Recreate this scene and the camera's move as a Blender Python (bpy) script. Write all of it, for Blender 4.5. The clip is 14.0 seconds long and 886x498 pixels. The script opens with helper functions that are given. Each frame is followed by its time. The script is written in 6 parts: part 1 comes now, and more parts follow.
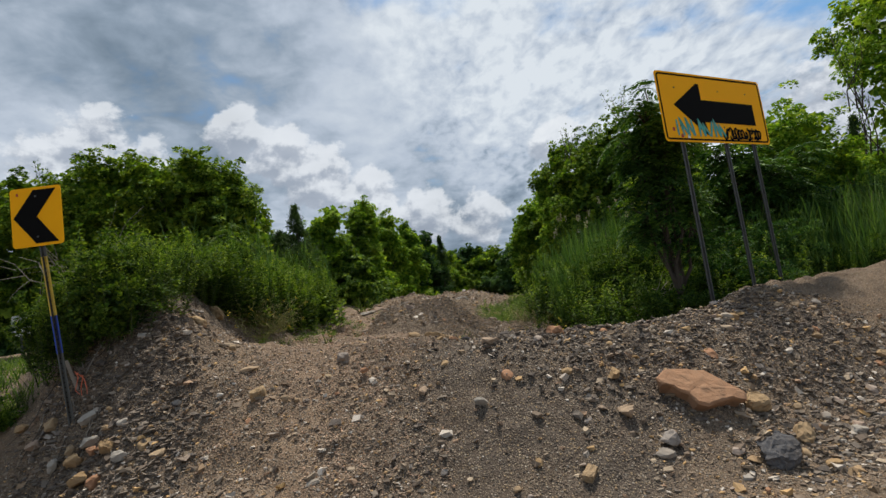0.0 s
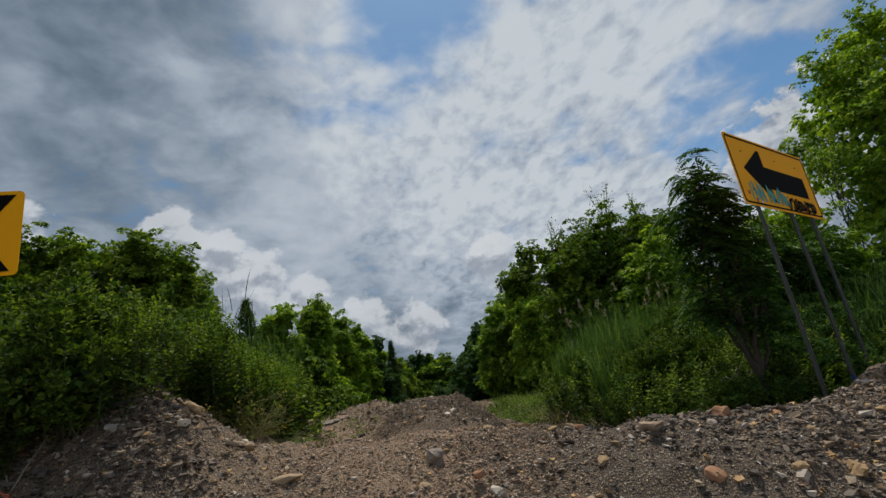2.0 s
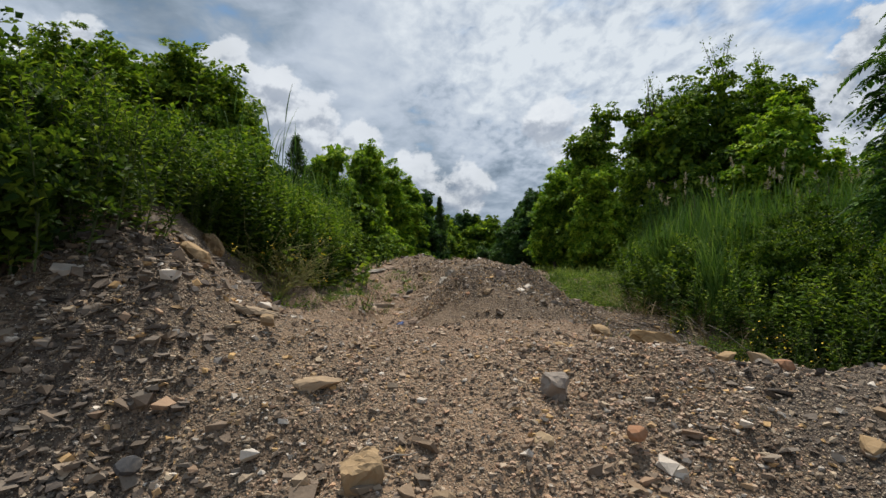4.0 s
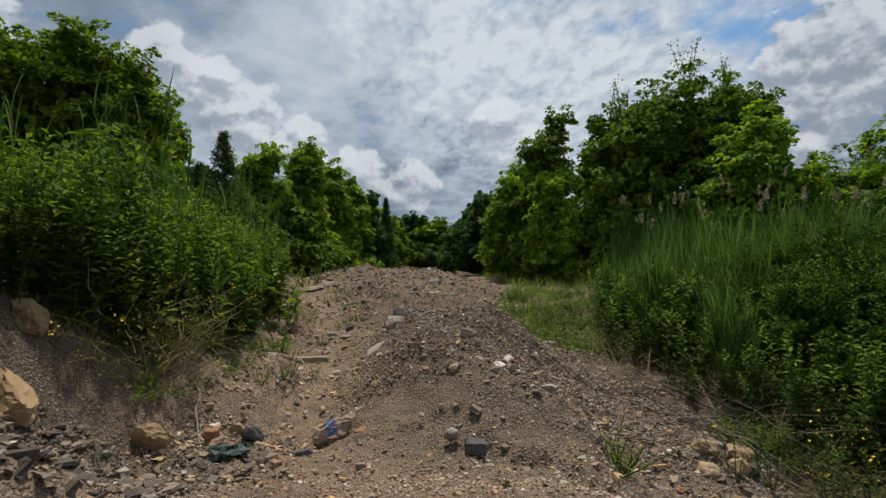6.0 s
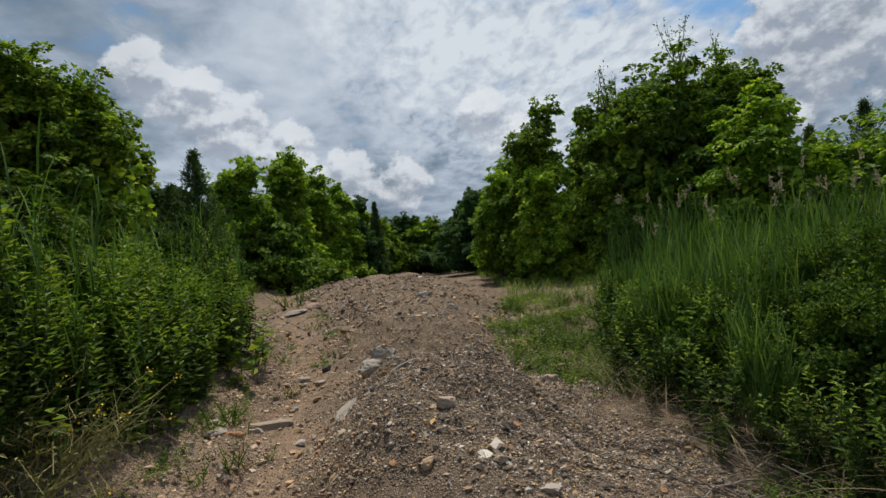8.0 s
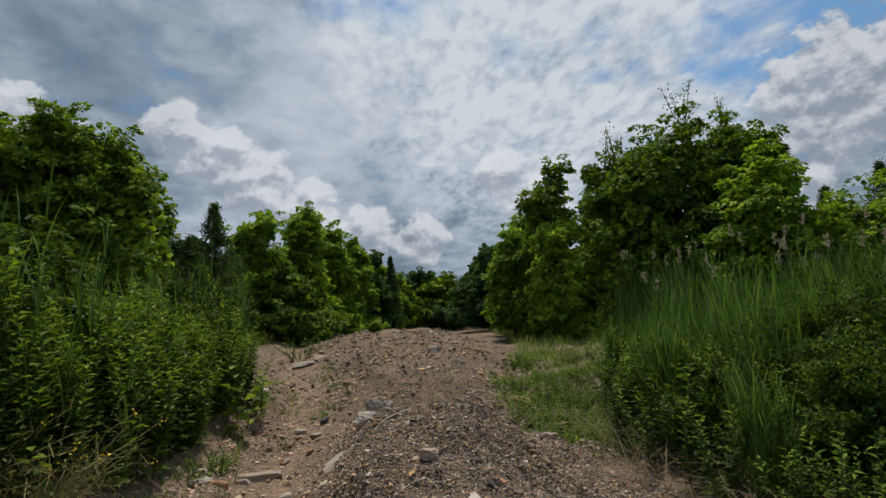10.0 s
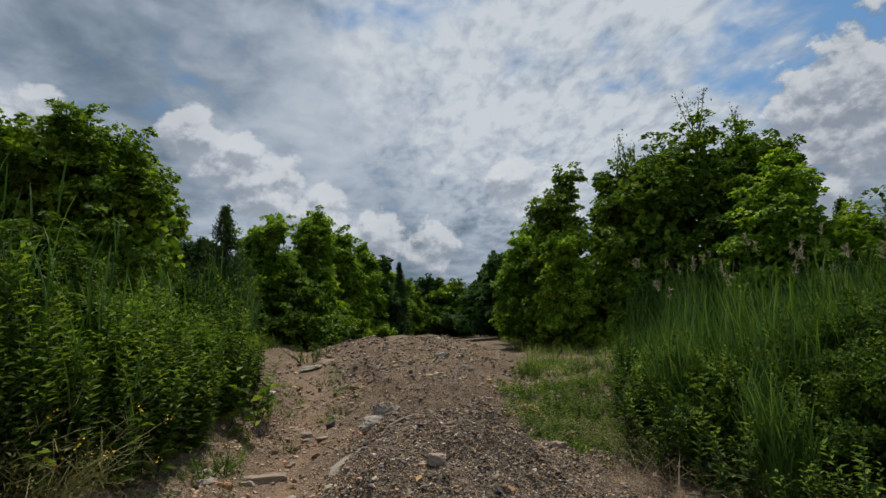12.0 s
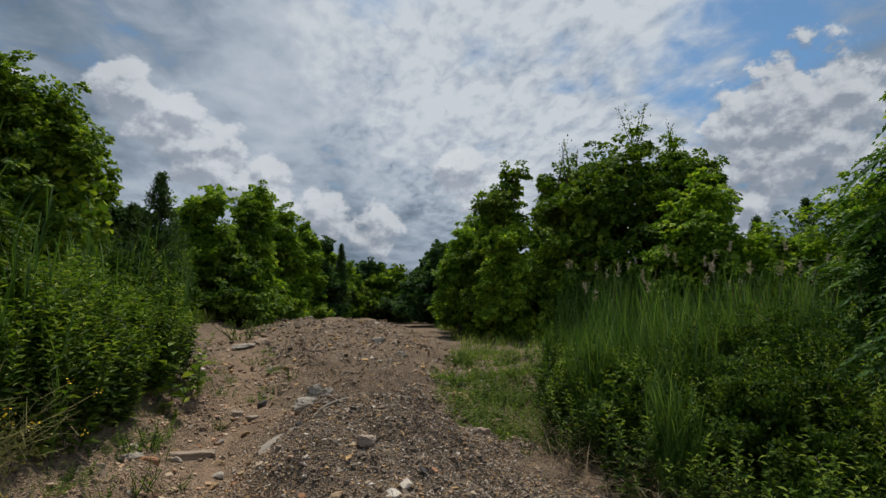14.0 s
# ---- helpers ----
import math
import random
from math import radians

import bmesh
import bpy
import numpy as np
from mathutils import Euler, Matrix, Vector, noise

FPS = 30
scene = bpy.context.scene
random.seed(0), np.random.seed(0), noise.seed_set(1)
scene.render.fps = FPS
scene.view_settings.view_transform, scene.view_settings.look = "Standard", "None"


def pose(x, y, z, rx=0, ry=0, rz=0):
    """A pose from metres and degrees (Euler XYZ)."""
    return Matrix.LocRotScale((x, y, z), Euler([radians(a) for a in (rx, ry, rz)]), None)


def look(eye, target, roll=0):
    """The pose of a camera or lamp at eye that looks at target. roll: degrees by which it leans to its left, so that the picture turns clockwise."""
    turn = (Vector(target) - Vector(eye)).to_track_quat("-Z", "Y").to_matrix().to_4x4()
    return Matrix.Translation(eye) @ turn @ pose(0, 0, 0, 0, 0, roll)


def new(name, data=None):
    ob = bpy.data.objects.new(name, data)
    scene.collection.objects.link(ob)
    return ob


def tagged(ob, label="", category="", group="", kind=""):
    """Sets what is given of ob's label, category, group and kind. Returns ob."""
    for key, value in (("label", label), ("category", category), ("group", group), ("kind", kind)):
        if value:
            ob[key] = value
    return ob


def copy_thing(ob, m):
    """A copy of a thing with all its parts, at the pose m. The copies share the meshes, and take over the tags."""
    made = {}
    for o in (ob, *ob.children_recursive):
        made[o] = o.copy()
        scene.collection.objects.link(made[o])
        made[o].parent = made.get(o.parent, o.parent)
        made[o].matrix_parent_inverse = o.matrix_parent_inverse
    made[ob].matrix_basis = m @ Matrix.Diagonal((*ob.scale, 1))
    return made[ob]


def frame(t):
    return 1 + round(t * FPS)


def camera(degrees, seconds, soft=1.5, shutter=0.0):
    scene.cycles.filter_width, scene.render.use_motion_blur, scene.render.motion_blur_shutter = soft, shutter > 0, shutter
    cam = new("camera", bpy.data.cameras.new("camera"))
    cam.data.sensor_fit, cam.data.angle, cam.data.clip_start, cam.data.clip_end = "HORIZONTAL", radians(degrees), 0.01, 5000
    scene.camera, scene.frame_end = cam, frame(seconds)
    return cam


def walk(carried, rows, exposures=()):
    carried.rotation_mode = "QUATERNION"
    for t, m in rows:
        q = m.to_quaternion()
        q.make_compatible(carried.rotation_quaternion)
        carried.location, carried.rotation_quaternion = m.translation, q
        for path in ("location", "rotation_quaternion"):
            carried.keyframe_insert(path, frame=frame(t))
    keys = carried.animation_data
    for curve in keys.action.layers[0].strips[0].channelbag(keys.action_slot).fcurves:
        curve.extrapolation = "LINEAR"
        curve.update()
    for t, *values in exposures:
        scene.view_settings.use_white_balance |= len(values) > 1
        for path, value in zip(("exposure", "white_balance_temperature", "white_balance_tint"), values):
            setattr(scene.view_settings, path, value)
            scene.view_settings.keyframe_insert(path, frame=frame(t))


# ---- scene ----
cam = camera(83.1, 14.0)
PATH = [
    (0, (-0.019, -0.04, 1.577), (-0.071, 1.947, 1.799), -7.6),
    (0.5, (-0.515, 0.386, 1.564), (-0.509, 2.361, 1.88), -7.5),
    (1, (-0.935, 0.812, 1.491), (-0.863, 2.754, 1.961), -8.0),
    (1.5, (-1.317, 1.212, 1.472), (-1.153, 3.115, 2.064), -8.5),
    (2, (-1.61, 1.475, 1.461), (-1.363, 3.362, 2.075), -8.3),
    (2.5, (-1.867, 1.764, 1.412), (-1.707, 3.725, 1.768), -5.9),
    (2.7, (-1.764, 2.027, 1.567), (-1.792, 4.025, 1.651), -6.9),
    (4.8, (-1.945, 3.803, 1.77), (-1.849, 5.798, 1.866), 1.9),
    (5, (-1.92, 4.024, 1.858), (-1.794, 6.017, 1.977), 1.1),
    (5.5, (-1.946, 4.473, 2.123), (-1.856, 6.467, 2.236), -2.4),
    (6, (-1.884, 4.822, 2.271), (-1.646, 6.806, 2.344), -0.7),
    (6.5, (-1.768, 5.074, 2.498), (-1.347, 7.029, 2.542), 1.6),
    (7, (-1.624, 5.399, 2.598), (-1.228, 7.359, 2.621), -0.6),
    (7.5, (-1.53, 5.633, 2.706), (-1.222, 7.609, 2.695), -3.2),
    (8, (-1.49, 5.715, 2.737), (-1.237, 7.698, 2.79), -5.0),
    (8.5, (-1.405, 5.603, 2.709), (-1.084, 7.572, 2.846), -6.0),
    (8.7, (-1.294, 5.666, 2.649), (-1.039, 7.638, 2.865), -5.0),
    (11, (-1.245, 5.584, 2.655), (-1.061, 7.554, 2.942), -3.6),
    (11.5, (-1.251, 5.6, 2.635), (-1.079, 7.571, 2.926), -3.2),
    (12, (-1.262, 5.682, 2.614), (-1.1, 7.651, 2.926), -2.8),
    (12.5, (-1.271, 5.664, 2.614), (-1.12, 7.631, 2.939), -2.6),
    (13, (-1.259, 5.612, 2.623), (-1.102, 7.577, 2.964), -2.4),
    (13.5, (-1.28, 5.518, 2.638), (-1.025, 7.469, 2.997), -1.5),
    (14, (-1.283, 5.454, 2.66), (-0.899, 7.401, 2.913), 0.6),
]
walk(cam, [(t, look(eye, target, roll)) for t, eye, target, roll in PATH],
     [(0, 0.25), (1.0, 0.05), (2.0, -0.15), (2.7, 0.05), (4.8, 0.27), (5.5, 0.12), (6.5, 0.06), (8.5, 0.15), (11.0, -0.08), (14.0, -0.08)])


# ---------- sky and sun ----------
SUN_AZ, SUN_EL = radians(10), radians(67)      # azimuth from +y towards +x
sun_data = bpy.data.lights.new("sun", "SUN")
sun_data.energy, sun_data.angle, sun_data.color = 3.8, radians(4), (1.0, 0.91, 0.79)
sun = new("sun", sun_data)
sun_dir = Vector((math.sin(SUN_AZ) * math.cos(SUN_EL), math.cos(SUN_AZ) * math.cos(SUN_EL), math.sin(SUN_EL)))
sun.matrix_world = look(sun_dir * 60, (0, 0, 0))


class Nodes:
    """Short hand for node trees."""

    def __init__(self, tree):
        self.t = tree
        tree.nodes.clear()

    def add(self, kind, **sets):
        n = self.t.nodes.new(kind)
        for key, value in sets.items():
            if key == "ins":
                for k, v in value.items():
                    if isinstance(v, bpy.types.NodeSocket):
                        self.t.links.new(v, n.inputs[k])
                    else:
                        n.inputs[k].default_value = v
            else:
                setattr(n, key, value)
        return n

    def math(self, op, a, b=0.0, c=0.0, clamp=False):
        n = self.t.nodes.new("ShaderNodeMath")
        n.operation, n.use_clamp = op, clamp
        for i, v in enumerate((a, b, c)):
            if isinstance(v, bpy.types.NodeSocket):
                self.t.links.new(v, n.inputs[i])
            else:
                n.inputs[i].default_value = v
        return n.outputs[0]

    def vec(self, op, a, b=(0, 0, 0)):
        n = self.t.nodes.new("ShaderNodeVectorMath")
        n.operation = op
        for i, v in enumerate((a, b)):
            if isinstance(v, bpy.types.NodeSocket):
                self.t.links.new(v, n.inputs[i])
            else:
                n.inputs[i].default_value = v
        return n.outputs["Value"] if op in ("DOT_PRODUCT", "LENGTH", "DISTANCE") else n.outputs[0]

    def mix(self, f, a, b, blend="MIX"):
        n = self.t.nodes.new("ShaderNodeMix")
        n.data_type, n.blend_type = "RGBA", blend
        for key, v in (("Factor", f), ("A", a), ("B", b)):
            s = [i for i in n.inputs if i.name == key and i.enabled][0]
            if isinstance(v, bpy.types.NodeSocket):
                self.t.links.new(v, s)
            else:
                s.default_value = v if key == "Factor" else (*v[:3], 1)
        return [o for o in n.outputs if o.enabled][0]

    def noise(self, vector, scale, detail=4.0, rough=0.5, distortion=0.0, out=0):
        n = self.add("ShaderNodeTexNoise", ins={"Vector": vector, "Scale": scale, "Detail": detail, "Roughness": rough, "Distortion": distortion})
        return n.outputs[out]

    def step(self, value, lo, hi, a=0.0, b=1.0):
        n = self.add("ShaderNodeMapRange", interpolation_type="SMOOTHSTEP", ins={"Value": value, "From Min": lo, "From Max": hi, "To Min": a, "To Max": b})
        return n.outputs[0]

    def ramp(self, value, stops):
        n = self.t.nodes.new("ShaderNodeValToRGB")
        self.t.links.new(value, n.inputs[0])
        el = n.color_ramp.elements
        while len(el) < len(stops):
            el.new(0.5)
        for e, (p, c) in zip(el, stops):
            e.position, e.color = p, (*c, 1)
        return n.outputs[0]


def heading(az, el):
    a, e = radians(az), radians(el)
    return (math.sin(a) * math.cos(e), math.cos(a) * math.cos(e), math.sin(e))


world = bpy.data.worlds.new("world")
scene.world = world
world.use_nodes = True
k = Nodes(world.node_tree)
d = k.add("ShaderNodeTexCoord").outputs["Generated"]
sky = k.add("ShaderNodeTexSky", sky_type="NISHITA", sun_disc=False, sun_elevation=SUN_EL, sun_rotation=SUN_AZ, air_density=1.0, dust_density=0.6)
blue = k.mix(1.0, sky.outputs[0], (0.072, 0.098, 0.108), "MULTIPLY")
xyz = k.add("ShaderNodeSeparateXYZ", ins={"Vector": d})
up = k.math("MAXIMUM", xyz.outputs[2], 0.0)
flat = k.vec("DIVIDE", d, k.add("ShaderNodeCombineXYZ", ins={0: k.math("ADD", up, 0.22), 1: k.math("ADD", up, 0.22), 2: 1.0}).outputs[0])


def lobe(az, el, inner, outer):
    """1 within inner degrees of a heading, falling to 0 at outer."""
    return k.step(k.vec("DOT_PRODUCT", d, heading(az, el)), math.cos(radians(outer)), math.cos(radians(inner)))


body = k.vec("MULTIPLY", d, (1.0, 1.0, 1.55))
big = k.noise(body, 2.1, 5, 0.55, 0.3)
mid = k.noise(body, 5.5, 6, 0.54, 0.25)
fine = k.noise(flat, 7.0, 5, 0.52, 0.3)
ripple = k.noise(k.vec("MULTIPLY", flat, (1.0, 0.6, 1.0)), 21.0, 4, 0.55, 0.25)
# how much cloud: thin towards the blue patches
cover = k.math("ADD", k.math("MULTIPLY", big, 0.8), k.math("MULTIPLY", mid, 0.6))
cover = k.math("ADD", cover, k.math("ADD", k.math("MULTIPLY", fine, 0.8), -0.17))
for az, el, r0, r1, w in ((42, 24, 0, 10, -0.27), (50, 34, 1, 14, -0.24), (38, 31, 0, 8, -0.08), (2, 39, 0, 11, -0.27), (10, 44, 0, 10, -0.25), (20, 47, 0, 10, -0.18), (-26, 26, 1, 5, -0.06), (9, 4, 0, 14, 0.35)):
    cover = k.math("ADD", cover, k.math("MULTIPLY", lobe(az, el, r0, r1), w))
cover = k.step(cover, 0.46, 0.86)
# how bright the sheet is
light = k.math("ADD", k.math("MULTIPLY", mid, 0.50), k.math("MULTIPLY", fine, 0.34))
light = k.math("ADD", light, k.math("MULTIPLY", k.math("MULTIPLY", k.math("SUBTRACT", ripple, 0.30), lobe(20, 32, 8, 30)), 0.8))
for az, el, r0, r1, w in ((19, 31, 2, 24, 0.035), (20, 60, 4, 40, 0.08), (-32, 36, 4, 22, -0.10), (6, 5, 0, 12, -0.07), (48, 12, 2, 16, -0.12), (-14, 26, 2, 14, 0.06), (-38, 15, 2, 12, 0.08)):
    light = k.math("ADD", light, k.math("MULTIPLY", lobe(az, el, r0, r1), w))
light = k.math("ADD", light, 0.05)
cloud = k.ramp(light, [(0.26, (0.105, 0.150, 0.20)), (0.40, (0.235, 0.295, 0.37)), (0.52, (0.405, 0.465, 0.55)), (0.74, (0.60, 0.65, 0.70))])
# heaped clouds low over the trees: bright above, grey-violet below


def heaped(v):
    top = None
    for az, el, r in ((-23, 21, 2.6), (-19, 18.5, 3.2), (-14.5, 15.5, 3.6), (-9, 13, 3.4), (-3, 10.5, 3.2), (3, 9, 3.2), (13, 16, 2.8), (17, 13.5, 3.2), (47, 17, 7), (40, 12, 5), (27, 9, 5), (-36, 16, 6)):
        h = k.math("DIVIDE", k.math("SUBTRACT", k.vec("DOT_PRODUCT", v, heading(az, el)), math.cos(radians(r))), 1 - math.cos(radians(r)))
        top = h if top is None else k.math("MAXIMUM", top, h)
    return k.math("ADD", k.math("MINIMUM", top, 1.0), k.math("MULTIPLY", k.math("SUBTRACT", k.noise(k.vec("MULTIPLY", v, (1.0, 1.0, 1.3)), 17.0, 7, 0.6, 0.1), 0.5), 4.2))


heap = heaped(d)
above = heaped(k.vec("NORMALIZE", k.vec("ADD", d, (0.008, 0.0, 0.024))))
rim = k.step(heap, -0.35, 0.3)
lit = k.step(k.math("SUBTRACT", heap, above), -0.5, 0.75)
puff = k.mix(lit, (0.30, 0.335, 0.40), (0.70, 0.725, 0.755))
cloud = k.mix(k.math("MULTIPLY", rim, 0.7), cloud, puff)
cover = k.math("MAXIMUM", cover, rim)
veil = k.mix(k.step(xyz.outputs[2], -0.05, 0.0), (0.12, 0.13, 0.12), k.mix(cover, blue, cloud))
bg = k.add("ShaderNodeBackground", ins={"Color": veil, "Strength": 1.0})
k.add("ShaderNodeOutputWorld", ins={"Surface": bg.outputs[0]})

# ---------- materials ----------


def material(name):
    m = bpy.data.materials.new(name)
    m.use_nodes = True
    return m, Nodes(m.node_tree)


def finish(n, color, rough=0.8, metal=0.0, bump=None, strength=0.4, distance=0.02, spec=0.3, through_light=None, share=0.35):
    ins = {"Base Color": color, "Roughness": rough, "Metallic": metal, "Specular IOR Level": spec}
    if bump is not None:
        ins["Normal"] = n.add("ShaderNodeBump", ins={"Height": bump, "Strength": strength, "Distance": distance}).outputs[0]
    s = n.add("ShaderNodeBsdfPrincipled", ins=ins).outputs[0]
    if through_light is not None:
        tr = n.add("ShaderNodeBsdfTranslucent", ins={"Color": through_light}).outputs[0]
        mx = n.add("ShaderNodeMixShader", ins={0: share})
        n.t.links.new(s, mx.inputs[1])
        n.t.links.new(tr, mx.inputs[2])
        s = mx.outputs[0]
    n.add("ShaderNodeOutputMaterial", ins={"Surface": s})


def leaf_material(name, dark, mid, light, share=0.33, rough=0.62):
    m, n = material(name)
    isl = n.add("ShaderNodeNewGeometry").outputs["Random Per Island"]
    own = n.add("ShaderNodeObjectInfo").outputs["Random"]
    pos = n.add("ShaderNodeTexCoord").outputs["Object"]
    blot = n.noise(pos, 0.9, 3)
    f = n.math("ADD", n.math("MULTIPLY", isl, 0.55), n.math("MULTIPLY", blot, 0.6))
    f = n.math("ADD", f, n.math("MULTIPLY", own, 0.12))
    c = n.ramp(f, [(0.3, dark), (0.62, mid), (0.98, light)])
    t = n.mix(1.0, c, (1.75, 1.8, 0.7), "MULTIPLY")
    finish(n, c, rough, spec=0.13, through_light=t, share=share * 0.75)
    return m


def stone_material(name, colours, island=True, scale=6.0):
    m, n = material(name)
    pos = n.add("ShaderNodeTexCoord").outputs["Object"]
    r = n.add("ShaderNodeNewGeometry").outputs["Random Per Island"] if island else n.add("ShaderNodeObjectInfo").outputs["Random"]
    steps = [(i / max(1, len(colours) - 1), c) for i, c in enumerate(colours)]
    c = n.ramp(r, steps)
    a = n.noise(pos, scale, 6, 0.65)
    b = n.noise(pos, scale * 9, 4, 0.7)
    c = n.mix(n.step(a, 0.4, 0.75, 0.0, 0.4), c, (0.115, 0.088, 0.064))
    c = n.mix(n.step(b, 0.45, 0.75, 0.0, 0.2), c, (0.34, 0.275, 0.20))
    finish(n, c, 0.9, bump=n.math("ADD", n.math("MULTIPLY", a, 0.6), n.math("MULTIPLY", b, 0.3)), strength=0.5, distance=0.02, spec=0.2)
    return m


def plain_material(name, color, rough=0.6, metal=0.0, wear=0.25, wear_color=(0.1, 0.08, 0.06), scale=14.0, spec=0.4):
    m, n = material(name)
    pos = n.add("ShaderNodeTexCoord").outputs["Object"]
    a = n.noise(pos, scale, 6, 0.65)
    b = n.noise(pos, scale * 0.2, 3, 0.6)
    f = n.math("MULTIPLY", n.step(n.math("ADD", n.math("MULTIPLY", a, 0.6), n.math("MULTIPLY", b, 0.4)), 0.42, 0.75), wear)
    finish(n, n.mix(f, color, wear_color), rough, metal, bump=a, strength=0.08, distance=0.005, spec=spec)
    return m


MAPLE = leaf_material("maple_leaf", (0.022, 0.052, 0.010), (0.080, 0.155, 0.018), (0.276, 0.372, 0.041), 0.36)
LIME = leaf_material("bright_leaf", (0.038, 0.094, 0.013), (0.130, 0.244, 0.026), (0.373, 0.470, 0.056), 0.4)
TIP = leaf_material("pale_leaf", (0.035, 0.075, 0.010), (0.105, 0.185, 0.022), (0.27, 0.33, 0.050), 0.38)
FAR = leaf_material("far_leaf", (0.018, 0.045, 0.018), (0.040, 0.090, 0.031), (0.091, 0.170, 0.045))
PINE = leaf_material("blue_green_needles", (0.02, 0.044, 0.02), (0.045, 0.085, 0.036), (0.095, 0.145, 0.062), 0.3)
SUMAC = leaf_material("sumac_leaf", (0.013, 0.038, 0.011), (0.036, 0.094, 0.022), (0.130, 0.227, 0.042), 0.25)
WEED = leaf_material("weed_leaf", (0.012, 0.030, 0.007), (0.046, 0.090, 0.013), (0.159, 0.218, 0.034))
DARKWEED = leaf_material("dark_weed_leaf", (0.010, 0.028, 0.007), (0.041, 0.086, 0.012), (0.153, 0.221, 0.032))
REED = leaf_material("reed_blade", (0.023, 0.055, 0.014), (0.061, 0.131, 0.026), (0.152, 0.239, 0.058), 0.3)
GRASS = leaf_material("meadow_grass", (0.036, 0.070, 0.014), (0.091, 0.154, 0.028), (0.234, 0.266, 0.077), 0.3)
STRAW = leaf_material("dry_straw", (0.075, 0.056, 0.034), (0.16, 0.125, 0.075), (0.30, 0.245, 0.16), 0.15, 0.8)
PLUME = leaf_material("seed_head", (0.20, 0.17, 0.14), (0.32, 0.28, 0.235), (0.45, 0.41, 0.36), 0.2, 0.9)
PETAL = plain_material("yellow_petal", (0.75, 0.55, 0.02), 0.6, wear=0.1)
BARK = plain_material("bark", (0.075, 0.06, 0.045), 0.95, wear=0.6, wear_color=(0.02, 0.017, 0.014), scale=9)
DEADWOOD = plain_material("bleached_dead_wood", (0.27, 0.24, 0.20), 0.9, wear=0.5, wear_color=(0.12, 0.10, 0.08), scale=9)
STEM = plain_material("green_stem", (0.045, 0.07, 0.02), 0.8, wear=0.4, wear_color=(0.10, 0.085, 0.04))
GRAVEL = stone_material("gravel_stone", [(0.075, 0.062, 0.052), (0.240, 0.182, 0.132), (0.120, 0.096, 0.076), (0.450, 0.360, 0.255), (0.140, 0.110, 0.086), (0.560, 0.360, 0.160), (0.200, 0.152, 0.116), (0.640, 0.580, 0.500), (0.095, 0.080, 0.068), (0.400, 0.265, 0.170)], True, 9)
TANGRAVEL = stone_material("tan_gravel_stone", [(0.220, 0.163, 0.121), (0.451, 0.336, 0.237), (0.319, 0.231, 0.165), (0.572, 0.457, 0.336), (0.385, 0.259, 0.182), (0.517, 0.330, 0.209), (0.275, 0.226, 0.187)], True, 9)
STONE = stone_material("grey_tan_stone", [(0.330, 0.286, 0.231), (0.242, 0.220, 0.204), (0.396, 0.286, 0.165), (0.308, 0.231, 0.182), (0.363, 0.330, 0.286)], False, 5)
OCHRE = stone_material("ochre_sandstone", [(0.30, 0.20, 0.10), (0.35, 0.245, 0.135), (0.28, 0.205, 0.13)], False, 5)
REDSTONE = stone_material("reddish_sandstone", [(0.30, 0.155, 0.085), (0.34, 0.185, 0.105)], False, 4)
SLAB = stone_material("weathered_red_slab", [(0.33, 0.185, 0.105), (0.33, 0.185, 0.105)], False, 7)
DARKSTONE = stone_material("dark_slate", [(0.06, 0.062, 0.066), (0.09, 0.09, 0.095)], False, 5)
PALESTONE = stone_material("pale_grey_concrete", [(0.34, 0.31, 0.265), (0.30, 0.275, 0.235)], False, 5)
YELLOW = plain_material("sign_yellow", (1.0, 0.46, 0.004), 0.6, wear=0.08, wear_color=(0.55, 0.22, 0.01), scale=5, spec=0.12)
BLACK = plain_material("sign_black", (0.005, 0.005, 0.005), 0.8, wear=0.1, wear_color=(0.02, 0.018, 0.016), spec=0.08)
WHITE = plain_material("sign_white", (0.72, 0.72, 0.70), 0.5, wear=0.3, wear_color=(0.45, 0.43, 0.38))
STEEL = plain_material("galvanised_post", (0.105, 0.11, 0.105), 0.6, 0.5, wear=0.6, wear_color=(0.10, 0.08, 0.06))
TEAL = plain_material("teal_spray_paint", (0.05, 0.36, 0.33), 0.6, wear=0.5, wear_color=(0.45, 0.30, 0.03), scale=30)
BLUE = plain_material("blue_spray_paint", (0.012, 0.05, 0.33), 0.6, wear=0.4, wear_color=(0.12, 0.11, 0.10), scale=25)
BLUEMARK = plain_material("worn_blue_paint_mark", (0.04, 0.09, 0.26), 0.7, wear=0.8, wear_color=(0.22, 0.20, 0.17), scale=30)
SPRAYYELLOW = plain_material("yellow_spray_paint", (0.55, 0.38, 0.04), 0.6, wear=0.7, wear_color=(0.16, 0.15, 0.13), scale=25)
RED = plain_material("faded_red", (0.50, 0.06, 0.04), 0.6, wear=0.3)
ORANGE = plain_material("orange_red_ribbon", (0.65, 0.15, 0.07), 0.6, wear=0.2)


